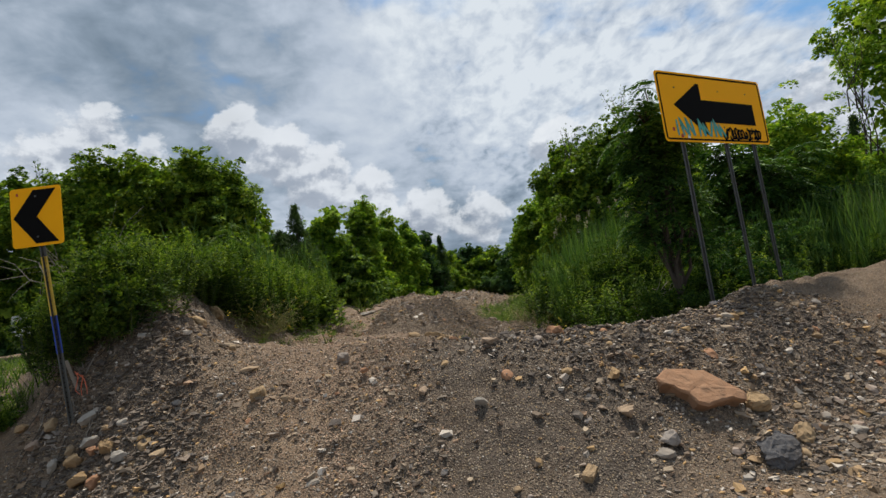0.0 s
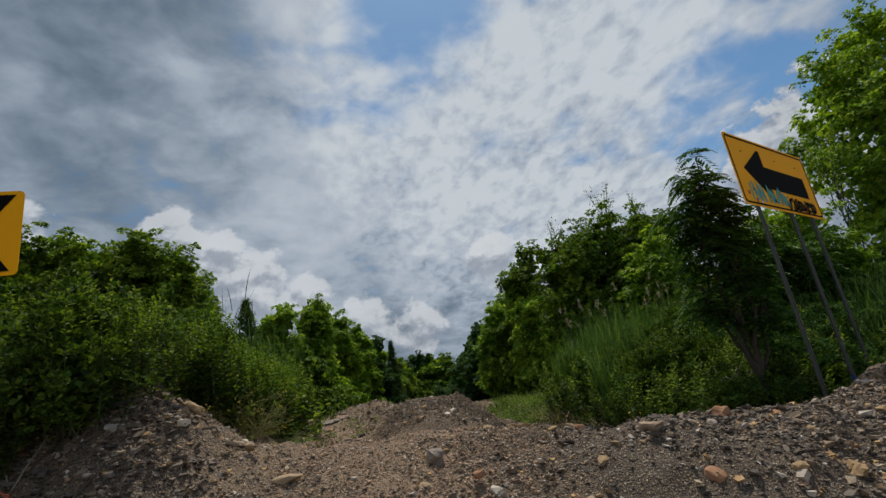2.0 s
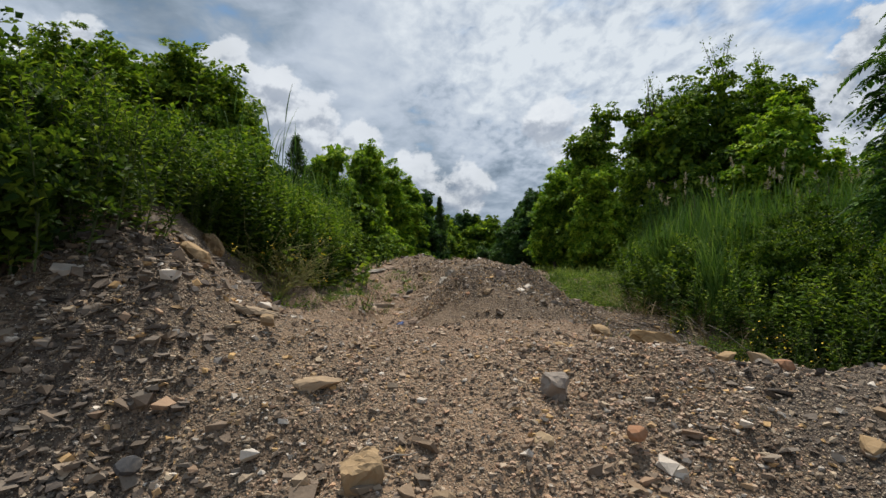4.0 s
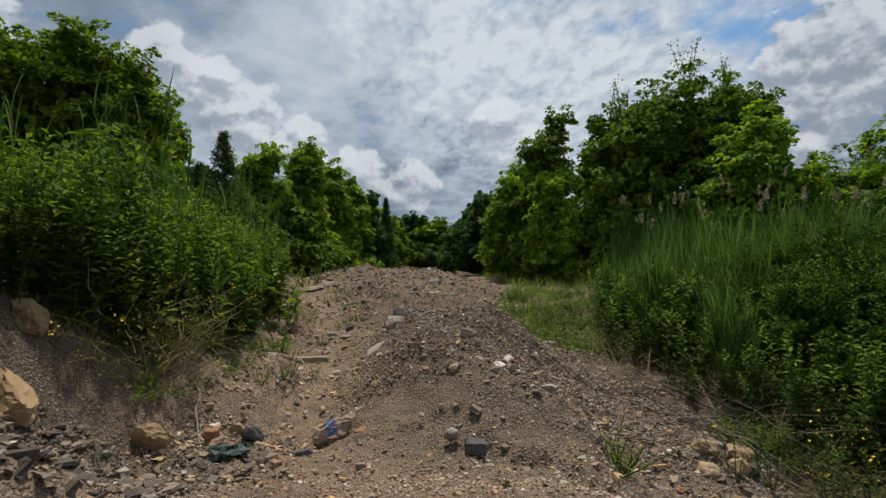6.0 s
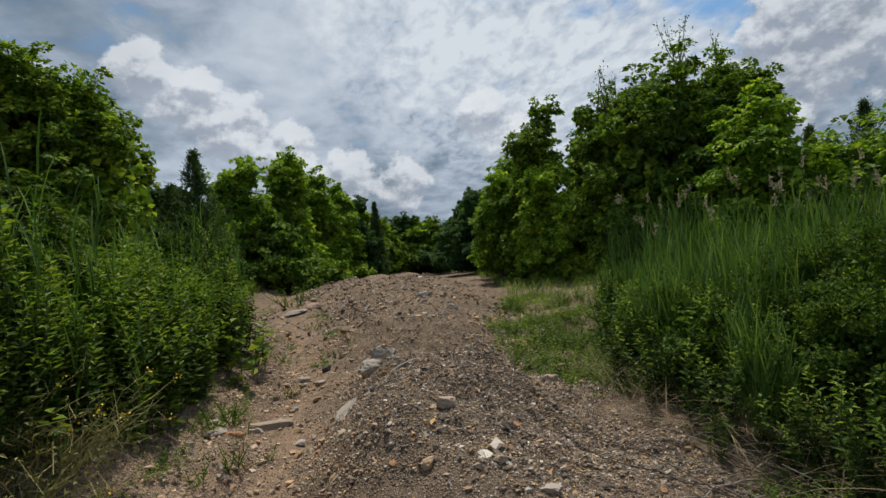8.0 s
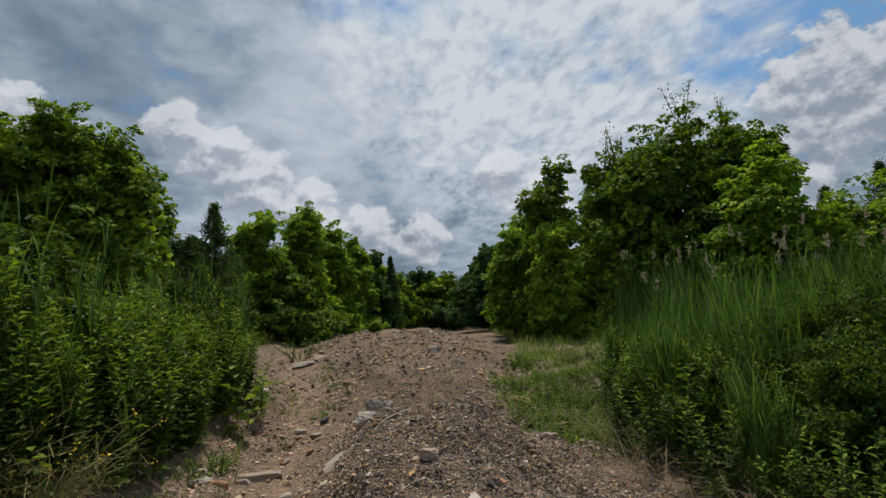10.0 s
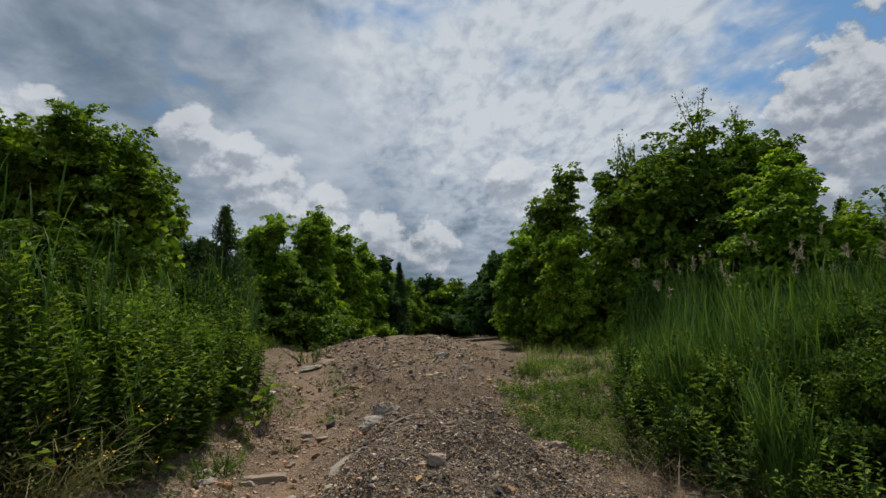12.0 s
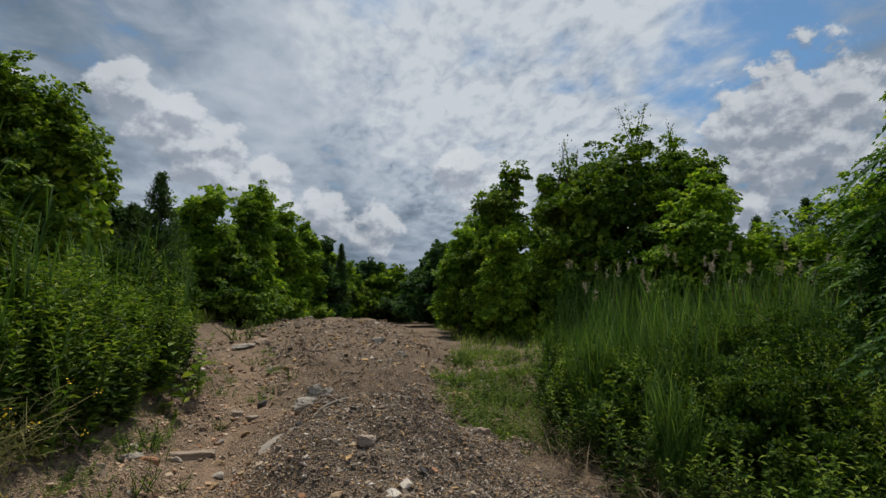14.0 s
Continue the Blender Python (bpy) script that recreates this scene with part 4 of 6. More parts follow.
plant(bank_weeds, scatter(60, 3, lambda x, y: x < left_edge(y) - 0.05 and (x > -5.0 or y > 7.8), (-5.3, -4.2, 6.2, 8.8), 0.6, 1.05) + scatter(26, 34, lambda x, y: x < -3.68 - 0.25 * abs(y - 5.9), (-4.8, -3.65, 5.3, 6.4), 0.65, 1.0)
      + scatter(22, 33, lambda x, y: x < left_edge(y) - 0.2, (-7.2, -4.6, 5.2, 6.2), 0.2, 0.38), 4)
right_weeds = [weed("broad_leaf_weed", 120 + i, 12, 0.95, 0.085, DARKWEED, "green leafy weed beside the gully", lit_tip=TIP, wide=0.42, spacing=0.019, spread_r=0.27) for i in range(5)]
plant(right_weeds, scatter(150, 5, lambda x, y: right_edge(y) < x < right_edge(y) + 3.2 and rough(x, y, 0.9, 41) > -0.25, (1.3, 6.0, 8.2, 13.6), 0.45, 1.3)
      + scatter(16, 61, lambda x, y: right_edge(y) - 0.4 < x < right_edge(y) + 0.3 and rough(x, y, 1.2, 47) > -0.1, (0.5, 4.0, 9.0, 17.0), 0.2, 0.45)
      + scatter(40, 62, lambda x, y: right_edge(y) + 0.1 < x < right_edge(y) + 1.3, (1.5, 6.0, 11.5, 16.0), 0.8, 1.35), 6)
edge_weeds = [weed("flowering_weed", 130 + i, 7, 0.6, 0.05, WEED, "low green weed with small yellow flowers", flower=0.35) for i in range(3)]
plant(edge_weeds, [(1.0, 8.4, 1.0), (1.3, 8.2, 1.1), (1.6, 8.0, 1.2), (1.15, 7.9, 0.9), (1.9, 7.8, 1.0)], 7)
small_weeds = [weed("small_weed", 140 + i, 8, 0.3, 0.05, TIP, "small bright green weed growing out of the gravel", spread_r=0.1, spacing=0.022) for i in range(3)]
plant(small_weeds, [(-3.3, 18.2, 1.3), (-3.15, 17.9, 1.0), (-4.15, 21.6, 2.4), (-4.4, 22.3, 2.8), (-4.0, 22.6, 2.2), (-5.0, 28.5, 4.0), (-4.6, 29.2, 3.6), (-3.2, 14.9, 1.2), (-2.2, 15.0, 0.9)] + scatter(60, 8, lambda x, y: min(right_edge(y) - 0.9, meadow_edge(y) - 0.3) < x < right_edge(y) + 0.4, (0.2, 5.0, 8.6, 20), 0.5, 1.1)
      + [(-3.09, 11.1, 1.5), (-3.02, 10.0, 0.9), (-2.95, 10.3, 1.0), (-3.05, 11.2, 0.9), (-2.75, 10.6, 0.7), (-0.25, 8.3, 1.3), (-0.15, 8.45, 1.0), (-3.3, 11.6, 1.0), (-2.9, 12.8, 0.8)], 9)


def cushion(seed, label, mat):
    """A low dense tuft of short leafy shoots."""
    rng = np.random.default_rng(seed)
    ob = tagged(new("low_weed"), label, "weed", "low weeds on bare earth")
    pieces = []
    for _ in range(26):
        a, r = rng.uniform(0, 6.3), 0.26 * math.sqrt(rng.random())
        foot = np.array([r * math.cos(a), r * math.sin(a), -0.02])
        h = rng.uniform(0.08, 0.24) * (1.15 - r / 0.4)
        m = int(h / 0.014) + 3
        v = np.linspace(0.05, 1, m)
        b = np.arange(m) * 2.4 + rng.uniform(0, 6)
        p = foot + np.array([math.cos(a) * r * 0.4, math.sin(a) * r * 0.4, h]) * v[:, None]
        ln = rng.uniform(0.03, 0.055) * (1.15 - 0.5 * v)
        pieces.append(leaf_arrays(p, np.stack([np.cos(b), np.sin(b), rng.uniform(0.1, 0.9, m)], 1), np.array([0, 0, 1.0]) + rng.normal(0, 0.25, (m, 3)), ln, ln * 0.5))
    part("leaves", join(pieces), mat, ob)
    return ob


cushions = [cushion(160 + i, "low bright green cushion of weeds on bare earth", (TIP, WEED, TIP, GRASS)[i]) for i in range(4)]
plant(cushions, scatter(170, 81, lambda x, y: meadow_edge(y) - 0.5 < x < right_edge(y) + 0.5 and rough(x, y, 0.9, 82) > 0.05, (0.3, 5.0, 12.0, 22), 0.6, 1.9)
      + scatter(34, 83, lambda x, y: right_edge(y) - 0.6 < x < right_edge(y) + 0.15 and rough(x, y, 1.3, 89) > -0.2, (0.6, 3.4, 8.6, 12.5), 0.6, 1.4)
      + scatter(30, 84, lambda x, y: left_edge(y) < x < left_edge(y) + 0.3, (-4.6, -3.2, 9.0, 16), 0.4, 0.9)
      + scatter(16, 90, lambda x, y: 0.15 < float(trodden(x, y)) < 0.5, (-4.6, -1.6, 13.5, 21), 0.4, 1.0), 85)

vines = [weed("broad_leaf_vine", 150 + i, 6, 0.6, 0.13, TIP, "trailing vine with broad pale green leaves", spread_r=0.3, spacing=0.06, wide=0.8) for i in range(2)]
plant(vines, [(-3.72, 9.95, 0.9), (-3.9, 9.85, 1.0), (-3.5, 10.6, 0.7), (-3.55, 13.6, 1.2), (-3.7, 13.2, 1.4), (2.1, 13.6, 1.5)], 10)


def bush(x, y, r, h, seed, label, mat=None, leaf=0.037):
    """A rounded bush: many small leaves in domes over a few stems."""
    rng = np.random.default_rng(seed)
    t = thing("bush", x, y, None, 0, label, "bush", "bushes on the banks")
    for i in range(5):
        a = i * 1.3 + rng.uniform(0, 0.4)
        part("stem", tube_arrays(limb_line(rng, np.array([0, 0, -0.1]), np.array([math.cos(a) * r * 0.6, math.sin(a) * r * 0.6, h * 0.8]), 0.05, 4), np.linspace(0.014, 0.005, 4), 4), BARK, t, smooth=True)
    lobes = [(0, 0, h * 0.5, r * 0.8, r * 0.8, h * 0.5)] + [(rng.normal(0, 0.45) * r, rng.normal(0, 0.45) * r, h * rng.uniform(0.3, 0.75), r * rng.uniform(0.4, 0.6), r * rng.uniform(0.4, 0.6), h * 0.33) for _ in range(4)]
    part("crown", crown_arrays(rng, lobes, int(190 * r * h) + 80, 46, leaf, 0.15, False, -0.55), mat or WEED, t)
    for i in range(int(26 * r)):      # pale upright shoots stand out of it
        a, q = rng.uniform(0, 6.3), r * math.sqrt(rng.random())
        foot = np.array([q * math.cos(a), q * math.sin(a), h * (0.95 - 0.55 * (q / r) ** 2)])
        tip = foot + np.array([rng.normal(0, 0.05), rng.normal(0, 0.05), rng.uniform(0.16, 0.34)])
        m = 13
        v = np.linspace(0, 1, m)
        b = np.arange(m) * 2.4
        ln = 0.07 * (1.15 - 0.5 * v)
        part("shoot", leaf_arrays(foot + (tip - foot) * v[:, None], np.stack([np.cos(b), np.sin(b), np.full(m, 0.8)], 1), np.tile(np.array([0, 0, 1.0]), (m, 1)), ln, ln * 0.42), TIP, t, "pale upright leafy shoot")
    return t


for i, (x, y, r, h) in enumerate(((-4.2, 5.95, 0.40, 0.85), (-4.05, 5.6, 0.38, 0.75), (-4.7, 6.3, 0.45, 0.85), (-4.55, 5.6, 0.40, 0.7), (-4.95, 7.5, 0.5, 0.8), (-4.85, 5.9, 0.25, 0.4), (-5.4, 5.5, 0.35, 0.2), (-4.6, 6.9, 0.45, 0.8), (-6.1, 5.6, 0.4, 0.2),
                                  (-4.7, 10.4, 0.6, 1.4), (-4.45, 14.3, 0.55, 1.8), (-4.2, 12.6, 0.4, 1.1), (3.0, 10.0, 0.6, 1.1), (3.5, 10.1, 0.8, 1.2), (4.6, 9.8, 0.9, 1.1), (5.4, 9.2, 0.9, 0.9), (5.7, 9.5, 0.9, 1.6), (6.5, 9.3, 0.6, 0.8), (4.7, 9.2, 0.8, 1.5), (7.4, 9.3, 0.6, 0.8), (3.35, 8.35, 0.65, 1.0), (4.0, 8.6, 0.7, 1.1), (2.4, 11.2, 0.65, 1.2), (2.1, 12.4, 0.6, 1.1), (3.1, 11.4, 0.7, 1.35), (3.9, 11.0, 0.75, 1.4), (5.0, 11.0, 0.8, 1.4), (3.0, 9.5, 0.5, 0.95), (3.4, 9.1, 0.6, 1.0))):
    bush(x, y, r, h, 900 + i, "rounded leafy green bush growing on the bank", SUMAC if r * h > 1.1 and i > 10 else DARKWEED)


def blades(name, seed, spots, height, width, mat, label, category, lean=0.15, bend=0.5, per=1, radius=0.0):
    """One bed of uncounted blades."""
    rng = np.random.default_rng(seed)
    p = np.repeat(np.array(spots, float)[:, :2], per, 0)
    p = p + rng.normal(0, 1, p.shape) * radius
    base = np.stack([p[:, 0], p[:, 1], ground_at(p[:, 0], p[:, 1]) - 0.03], 1)
    m = len(base)
    h = height * rng.uniform(0.5, 1.15, m)
    me = flat_mesh(name, *blade_arrays(rng, base, h, lean * rng.uniform(0.2, 1.6, m), width * rng.uniform(0.6, 1.3, m), bend, 4))
    me.materials.append(mat)
    return tagged(new(name, me), label, category, kind="stuff")


def reed_bed(name, seed, spots, height, label, mat=None):
    """Reeds: upright stalks, each with long arching blades."""
    rng = np.random.default_rng(seed)
    s = np.array(spots, float)
    m, per = len(s), 8
    z = ground_at(s[:, 0], s[:, 1])
    h = height * s[:, 2] * rng.uniform(0.7, 1.12, m) * (1 + 0.22 * rough(s[:, 0], s[:, 1], 0.7, 51) + 0.1 * rough(s[:, 0], s[:, 1], 2.1, 52))
    tilt = rng.normal(0, 0.05, (m, 2)) + np.array([-0.01, 0.0])
    pieces = []
    foot = np.stack([s[:, 0], s[:, 1], z - 0.05], 1)
    for j in range(per):
        t = 0.12 + 0.82 * (j + rng.random(m)) / per
        base = foot + np.stack([tilt[:, 0] * h * t, tilt[:, 1] * h * t, h * t], 1)
        pieces.append(blade_arrays(rng, base, rng.uniform(0.36, 0.70, m), rng.uniform(0.02, 0.11, m), rng.uniform(0.012, 0.024, m), 0.42, 3))
    pieces.append(blade_arrays(rng, foot, h, np.abs(tilt[:, 0]) * h, np.full(m, 0.012), 0.08, 3))
    me = flat_mesh(name, *join(pieces))
    me.materials.append(mat or REED)
    return tagged(new(name, me), label, "reeds", kind="stuff")


reed_bed("reed_bed", 204, scatter(420, 86, lambda x, y: right_edge(y) + 0.12 < x < right_edge(y) + 0.9 and rough(x, y, 1.1, 87) > -0.05, (1.6, 4.2, 9.9, 15.0), 0.42, 0.7) + scatter(900, 88, lambda x, y: True, (5.9, 10.5, 9.0, 11.4), 0.7, 1.05), 1.75, "green reeds standing before the bushes")
reed_bed("reed_bed", 201, scatter(4300, 21, lambda x, y: x > right_edge(y) + 0.9 + 0.3 * max(0, 11.8 - y) + 0.5 * rough(x, y, 0.8, 42), (1.8, 11.5, 10.8, 16.5), 0.75, 1.1), 1.75, "dense bed of tall green reeds")
reed_bed("reed_bed", 202, scatter(230, 22, lambda x, y: x < left_edge(y) - 0.05 and rough(x, y, 0.9, 48) > -0.1, (-7.0, -3.4, 9.6, 15.8), 0.7, 1.2) + scatter(60, 49, lambda x, y: True, (-4.5, -4.05, 14.6, 15.8), 0.5, 0.8), 1.75, "green reeds mixed with weeds along the path")
reed_bed("dry_reeds", 203, scatter(240, 23, lambda x, y: x > right_edge(y) + 1.6 + rough(x, y, 0.6, 53), (3.5, 11.5, 10.8, 16.0), 0.7, 1.1), 1.7, "brown dead reed stalks among the green ones", STRAW)
blades("meadow_grass", 211, scatter(4200, 24, lambda x, y: meadow_edge(y) + 0.55 * rough(x, y, 0.8, 44) < x < right_edge(y) + 1.8 and rough(x, y, 1.1, 6) + 0.5 * rough(x, y, 3.0, 45) > 0.12 - 0.035 * (y - 12), (0.6, 6.5, 11.3, 30), 1, 1), 0.15, 0.012, GRASS, "meadow grass beside the spoil ridge", "grass", 0.12, 0.5)
blades("bank_grass", 212, scatter(1000, 25, lambda x, y: x < left_edge(y) + 0.12 and grown(x, y), (-7.5, -3.3, 5.0, 16), 1, 1), 0.4, 0.011, GRASS, "tall grass on the bank", "grass", 0.12, 0.5)
blades("roadside_grass", 217, scatter(5200, 91, lambda x, y: not grown(x, y), (-16, -4.6, 5.4, 16), 1, 1), 0.42, 0.022, DARKWEED, "rough dark grass on the slope towards the road", "grass", 0.15, 0.5)
blades("verge_grass", 213, scatter(2600, 26, lambda x, y: x < left_edge(y) - 0.2, (-9.0, -4.0, 15, 34), 1, 1), 0.7, 0.02, GRASS, "grass along the far end of the path", "grass", 0.15, 0.5)
blades("verge_grass", 216, scatter(4600, 29, lambda x, y: x > meadow_edge(y), (1.8, 10, 22, 46), 1, 1), 0.5, 0.03, GRASS, "rough grass under the far trees", "grass", 0.15, 0.5)
blades("dry_straw", 214, scatter(620, 27, lambda x, y: right_edge(y) - 0.55 < x < right_edge(y) + 0.5, (0.7, 3.4, 7.6, 13), 1, 1), 0.75, 0.009, STRAW, "tangle of dry straw under the weeds", "straw", 0.55, 1.5)


def seed_heads():
    """Plumes that stand above the reeds."""
    rng = np.random.default_rng(77)
    for x, y, s in scatter(44, 28, lambda x, y: x > right_edge(y) + 0.6, (2.0, 8.0, 11.5, 15.5), 0.85, 1.15):
        t = thing("reed_plume", x, y, None, 0, "reed stalk with a pale brown seed plume", "reed", "reed plumes")
        h = 2.15 * s
        part("stalk", tube_arrays(np.array([[0, 0, 0], [-0.03, 0, h * 0.6], [-0.08, 0.02, h]]), [0.006, 0.005, 0.003], 4), STEM, t)
        m = 18
        v = rng.random(m)
        p = np.stack([-0.08 + rng.normal(0, 0.010, m), rng.normal(0, 0.010, m), h - 0.05 + v * 0.17], 1)
        part("plume", leaf_arrays(p, rng.normal(0, 0.5, (m, 3)) + np.array([0, 0, 1.0]), rng.normal(0, 1, (m, 3)), np.full(m, 0.065), np.full(m, 0.02)), PLUME, t)


seed_heads()

# ---------- signs ----------


def rounded_plate(w, h, r, depth, inset=0.0):
    """A sign blank with rounded corners, standing in the xz plane, its front at y = 0."""
    bm = bmesh.new()
    w2, h2, ring = w / 2 - inset, h / 2 - inset, []
    r = max(r - inset, 0.004)
    for cx, cz, a0 in ((w2 - r, h2 - r, 0), (-w2 + r, h2 - r, 90), (-w2 + r, -h2 + r, 180), (w2 - r, -h2 + r, 270)):
        for i in range(6):
            a = radians(a0 + i * 18)
            ring.append(bm.verts.new((cx + r * math.cos(a), 0, cz + r * math.sin(a))))
    f = bm.faces.new(ring)
    ex = bmesh.ops.extrude_face_region(bm, geom=[f])
    bmesh.ops.translate(bm, verts=[g for g in ex["geom"] if isinstance(g, bmesh.types.BMVert)], vec=(0, depth, 0))
    bmesh.ops.recalc_face_normals(bm, faces=bm.faces)
    return bm


def outline_plate(points, y0, y1):
    """A flat cut-out of the outline (x, z), from y0 to y1."""
    bm = bmesh.new()
    f = bm.faces.new([bm.verts.new((x, y0, z)) for x, z in points])
    ex = bmesh.ops.extrude_face_region(bm, geom=[f])
    bmesh.ops.translate(bm, verts=[g for g in ex["geom"] if isinstance(g, bmesh.types.BMVert)], vec=(0, y1 - y0, 0))
    bmesh.ops.recalc_face_normals(bm, faces=bm.faces)
    bmesh.ops.triangulate(bm, faces=[q for q in bm.faces if len(q.verts) > 4])
    return bm


def border_plate(w, h, r, inset, line, y0, y1):
    """A thin rounded frame line."""
    bm = bmesh.new()
    rings = []
    for ins in (inset, inset + line):
        w2, h2, rr, ring = w / 2 - ins, h / 2 - ins, max(r - ins + inset, 0.01), []
        for cx, cz, a0 in ((w2 - rr, h2 - rr, 0), (-w2 + rr, h2 - rr, 90), (-w2 + rr, -h2 + rr, 180), (w2 - rr, -h2 + rr, 270)):
            for i in range(6):
                a = radians(a0 + i * 18)
                ring.append(bm.verts.new((cx + rr * math.cos(a), y0, cz + rr * math.sin(a))))
        rings.append(ring)
    n = len(rings[0])
    fs = [bm.faces.new((rings[0][i], rings[0][(i + 1) % n], rings[1][(i + 1) % n], rings[1][i])) for i in range(n)]
    ex = bmesh.ops.extrude_face_region(bm, geom=fs)
    bmesh.ops.translate(bm, verts=[g for g in ex["geom"] if isinstance(g, bmesh.types.BMVert)], vec=(0, y1 - y0, 0))
    bmesh.ops.recalc_face_normals(bm, faces=bm.faces)
    return bm


def channel_post(z0, z1, x=0.0, y=0.0, size=0.055):
    """A steel channel with a row of raised hole rims down its web."""
    bm = bmesh.new()
    s = size / 2
    prof = [(-s * 1.3, 0), (-s * 0.8, 0), (-s * 0.55, s), (s * 0.55, s), (s * 0.8, 0), (s * 1.3, 0), (s * 1.3, 0.004), (s * 0.75, 0.004), (s * 0.5, s + 0.004), (-s * 0.5, s + 0.004), (-s * 0.75, 0.004), (-s * 1.3, 0.004)]
    lo = [bm.verts.new((x + px, y + py, z0)) for px, py in prof]
    hi = [bm.verts.new((x + px, y + py, z1)) for px, py in prof]
    n = len(prof)
    for i in range(n):
        bm.faces.new((lo[i], lo[(i + 1) % n], hi[(i + 1) % n], hi[i]))
    bm.faces.new(hi)
    bm.faces.new(lo[::-1])
    bmesh.ops.recalc_face_normals(bm, faces=bm.faces)
    return bm


def holes(z0, z1, x, y, pitch=0.05):
    pieces = []
    for i in range(int((z1 - z0) / pitch)):
        z = z0 + (i + 0.5) * pitch
        a = np.arange(6) * math.pi / 3
        ring = np.stack([x + 0.006 * np.cos(a), np.full(6, y), z + 0.006 * np.sin(a)], 1)
        back = ring + np.array([0, 0.003, 0])
        v = np.concatenate([ring, back, [[x, y, z]]])
        f = [(12, i2, (i2 + 1) % 6) for i2 in range(6)] + [(i2, i2 + 6, (i2 + 1) % 6) for i2 in range(6)]
        pieces.append((v, np.array(f)))
    return join(pieces)


def bolt(x, z, y=-0.006):
    bm = bmesh.new()
    bmesh.ops.create_cone(bm, cap_ends=True, segments=8, radius1=0.013, radius2=0.009, depth=0.010, matrix=pose(x, y, z, 90, 0, 0))
    return bm


def spray_stroke(points, width, y):
    """A painted line of even width through the points (x, z), lying just off the sheet."""
    bm = bmesh.new()
    q = [Vector((a, b)) for a, b in points]
    rows = []
    for i, c in enumerate(q):
        d = (q[min(i + 1, len(q) - 1)] - q[max(i - 1, 0)]).normalized()
        w = width * (0.5 if 0 < i < len(q) - 1 else 0.36)
        rows.append([bm.verts.new((c.x + s * d.y * w, y, c.y - s * d.x * w)) for s in (-1, 1)])
    for a, b in zip(rows, rows[1:]):
        bm.faces.new((a[0], a[1], b[1], b[0]))
    return bm


def chevron_sign():
    x, y = -4.28, 4.98
    w, h, mid = 0.50, 0.635, 3.06
    z0 = float(ground_at(x, y))
    t = new("chevron_sign")
    t.matrix_world = pose(x, y, z0, 0, -1.5, 8)
    tagged(t, "yellow road sign with a black chevron on a paint-marked steel post", "road sign")
    c = mid - z0
    panel = part("panel", rounded_plate(w, h, 0.035, 0.004), YELLOW, t)
    panel.location = (0, 0, c)
    bw, bh = w / 2, h / 2
    part("chevron", outline_plate([(bw - 0.05, bh - 0.03), (-0.02, bh - 0.03), (-bw + 0.025, 0), (-0.02, -bh + 0.03), (bw - 0.05, -bh + 0.03), (-0.02 + 0.02, 0)], -0.004, -0.001), BLACK, panel, "black chevron")
    for z in (bh - 0.1, -bh + 0.1):
        part("bolt", bolt(0.0, z), STEEL, panel)
    part("sticker", outline_plate([(-bw + 0.06, bh - 0.08), (-bw + 0.085, bh - 0.08), (-bw + 0.08, bh - 0.05), (-bw + 0.065, bh - 0.05)], -0.003, -0.001), RED, panel, "small red mark")
    post = part("post", channel_post(-0.5, c + bh - 0.04, 0, 0.006, 0.047), STEEL, t)
    post.matrix_basis = Matrix.Translation((0, 0, c)) @ pose(0, 0, 0, 0, -4.8, 0) @ Matrix.Translation((0, 0, -c))
    top = c - bh
    part("yellow_band", channel_post(top * 0.62, top * 0.94, 0, 0.0045, 0.049), SPRAYYELLOW, post, "yellow spray paint on the post")
    part("blue_band", channel_post(top * 0.42, top * 0.62, 0, 0.0045, 0.050), BLUE, post, "blue spray paint on the post")
    tagged(part("hole_row", holes(0.1, top - 0.02, 0, 0.0), BLACK, post), kind="stuff")


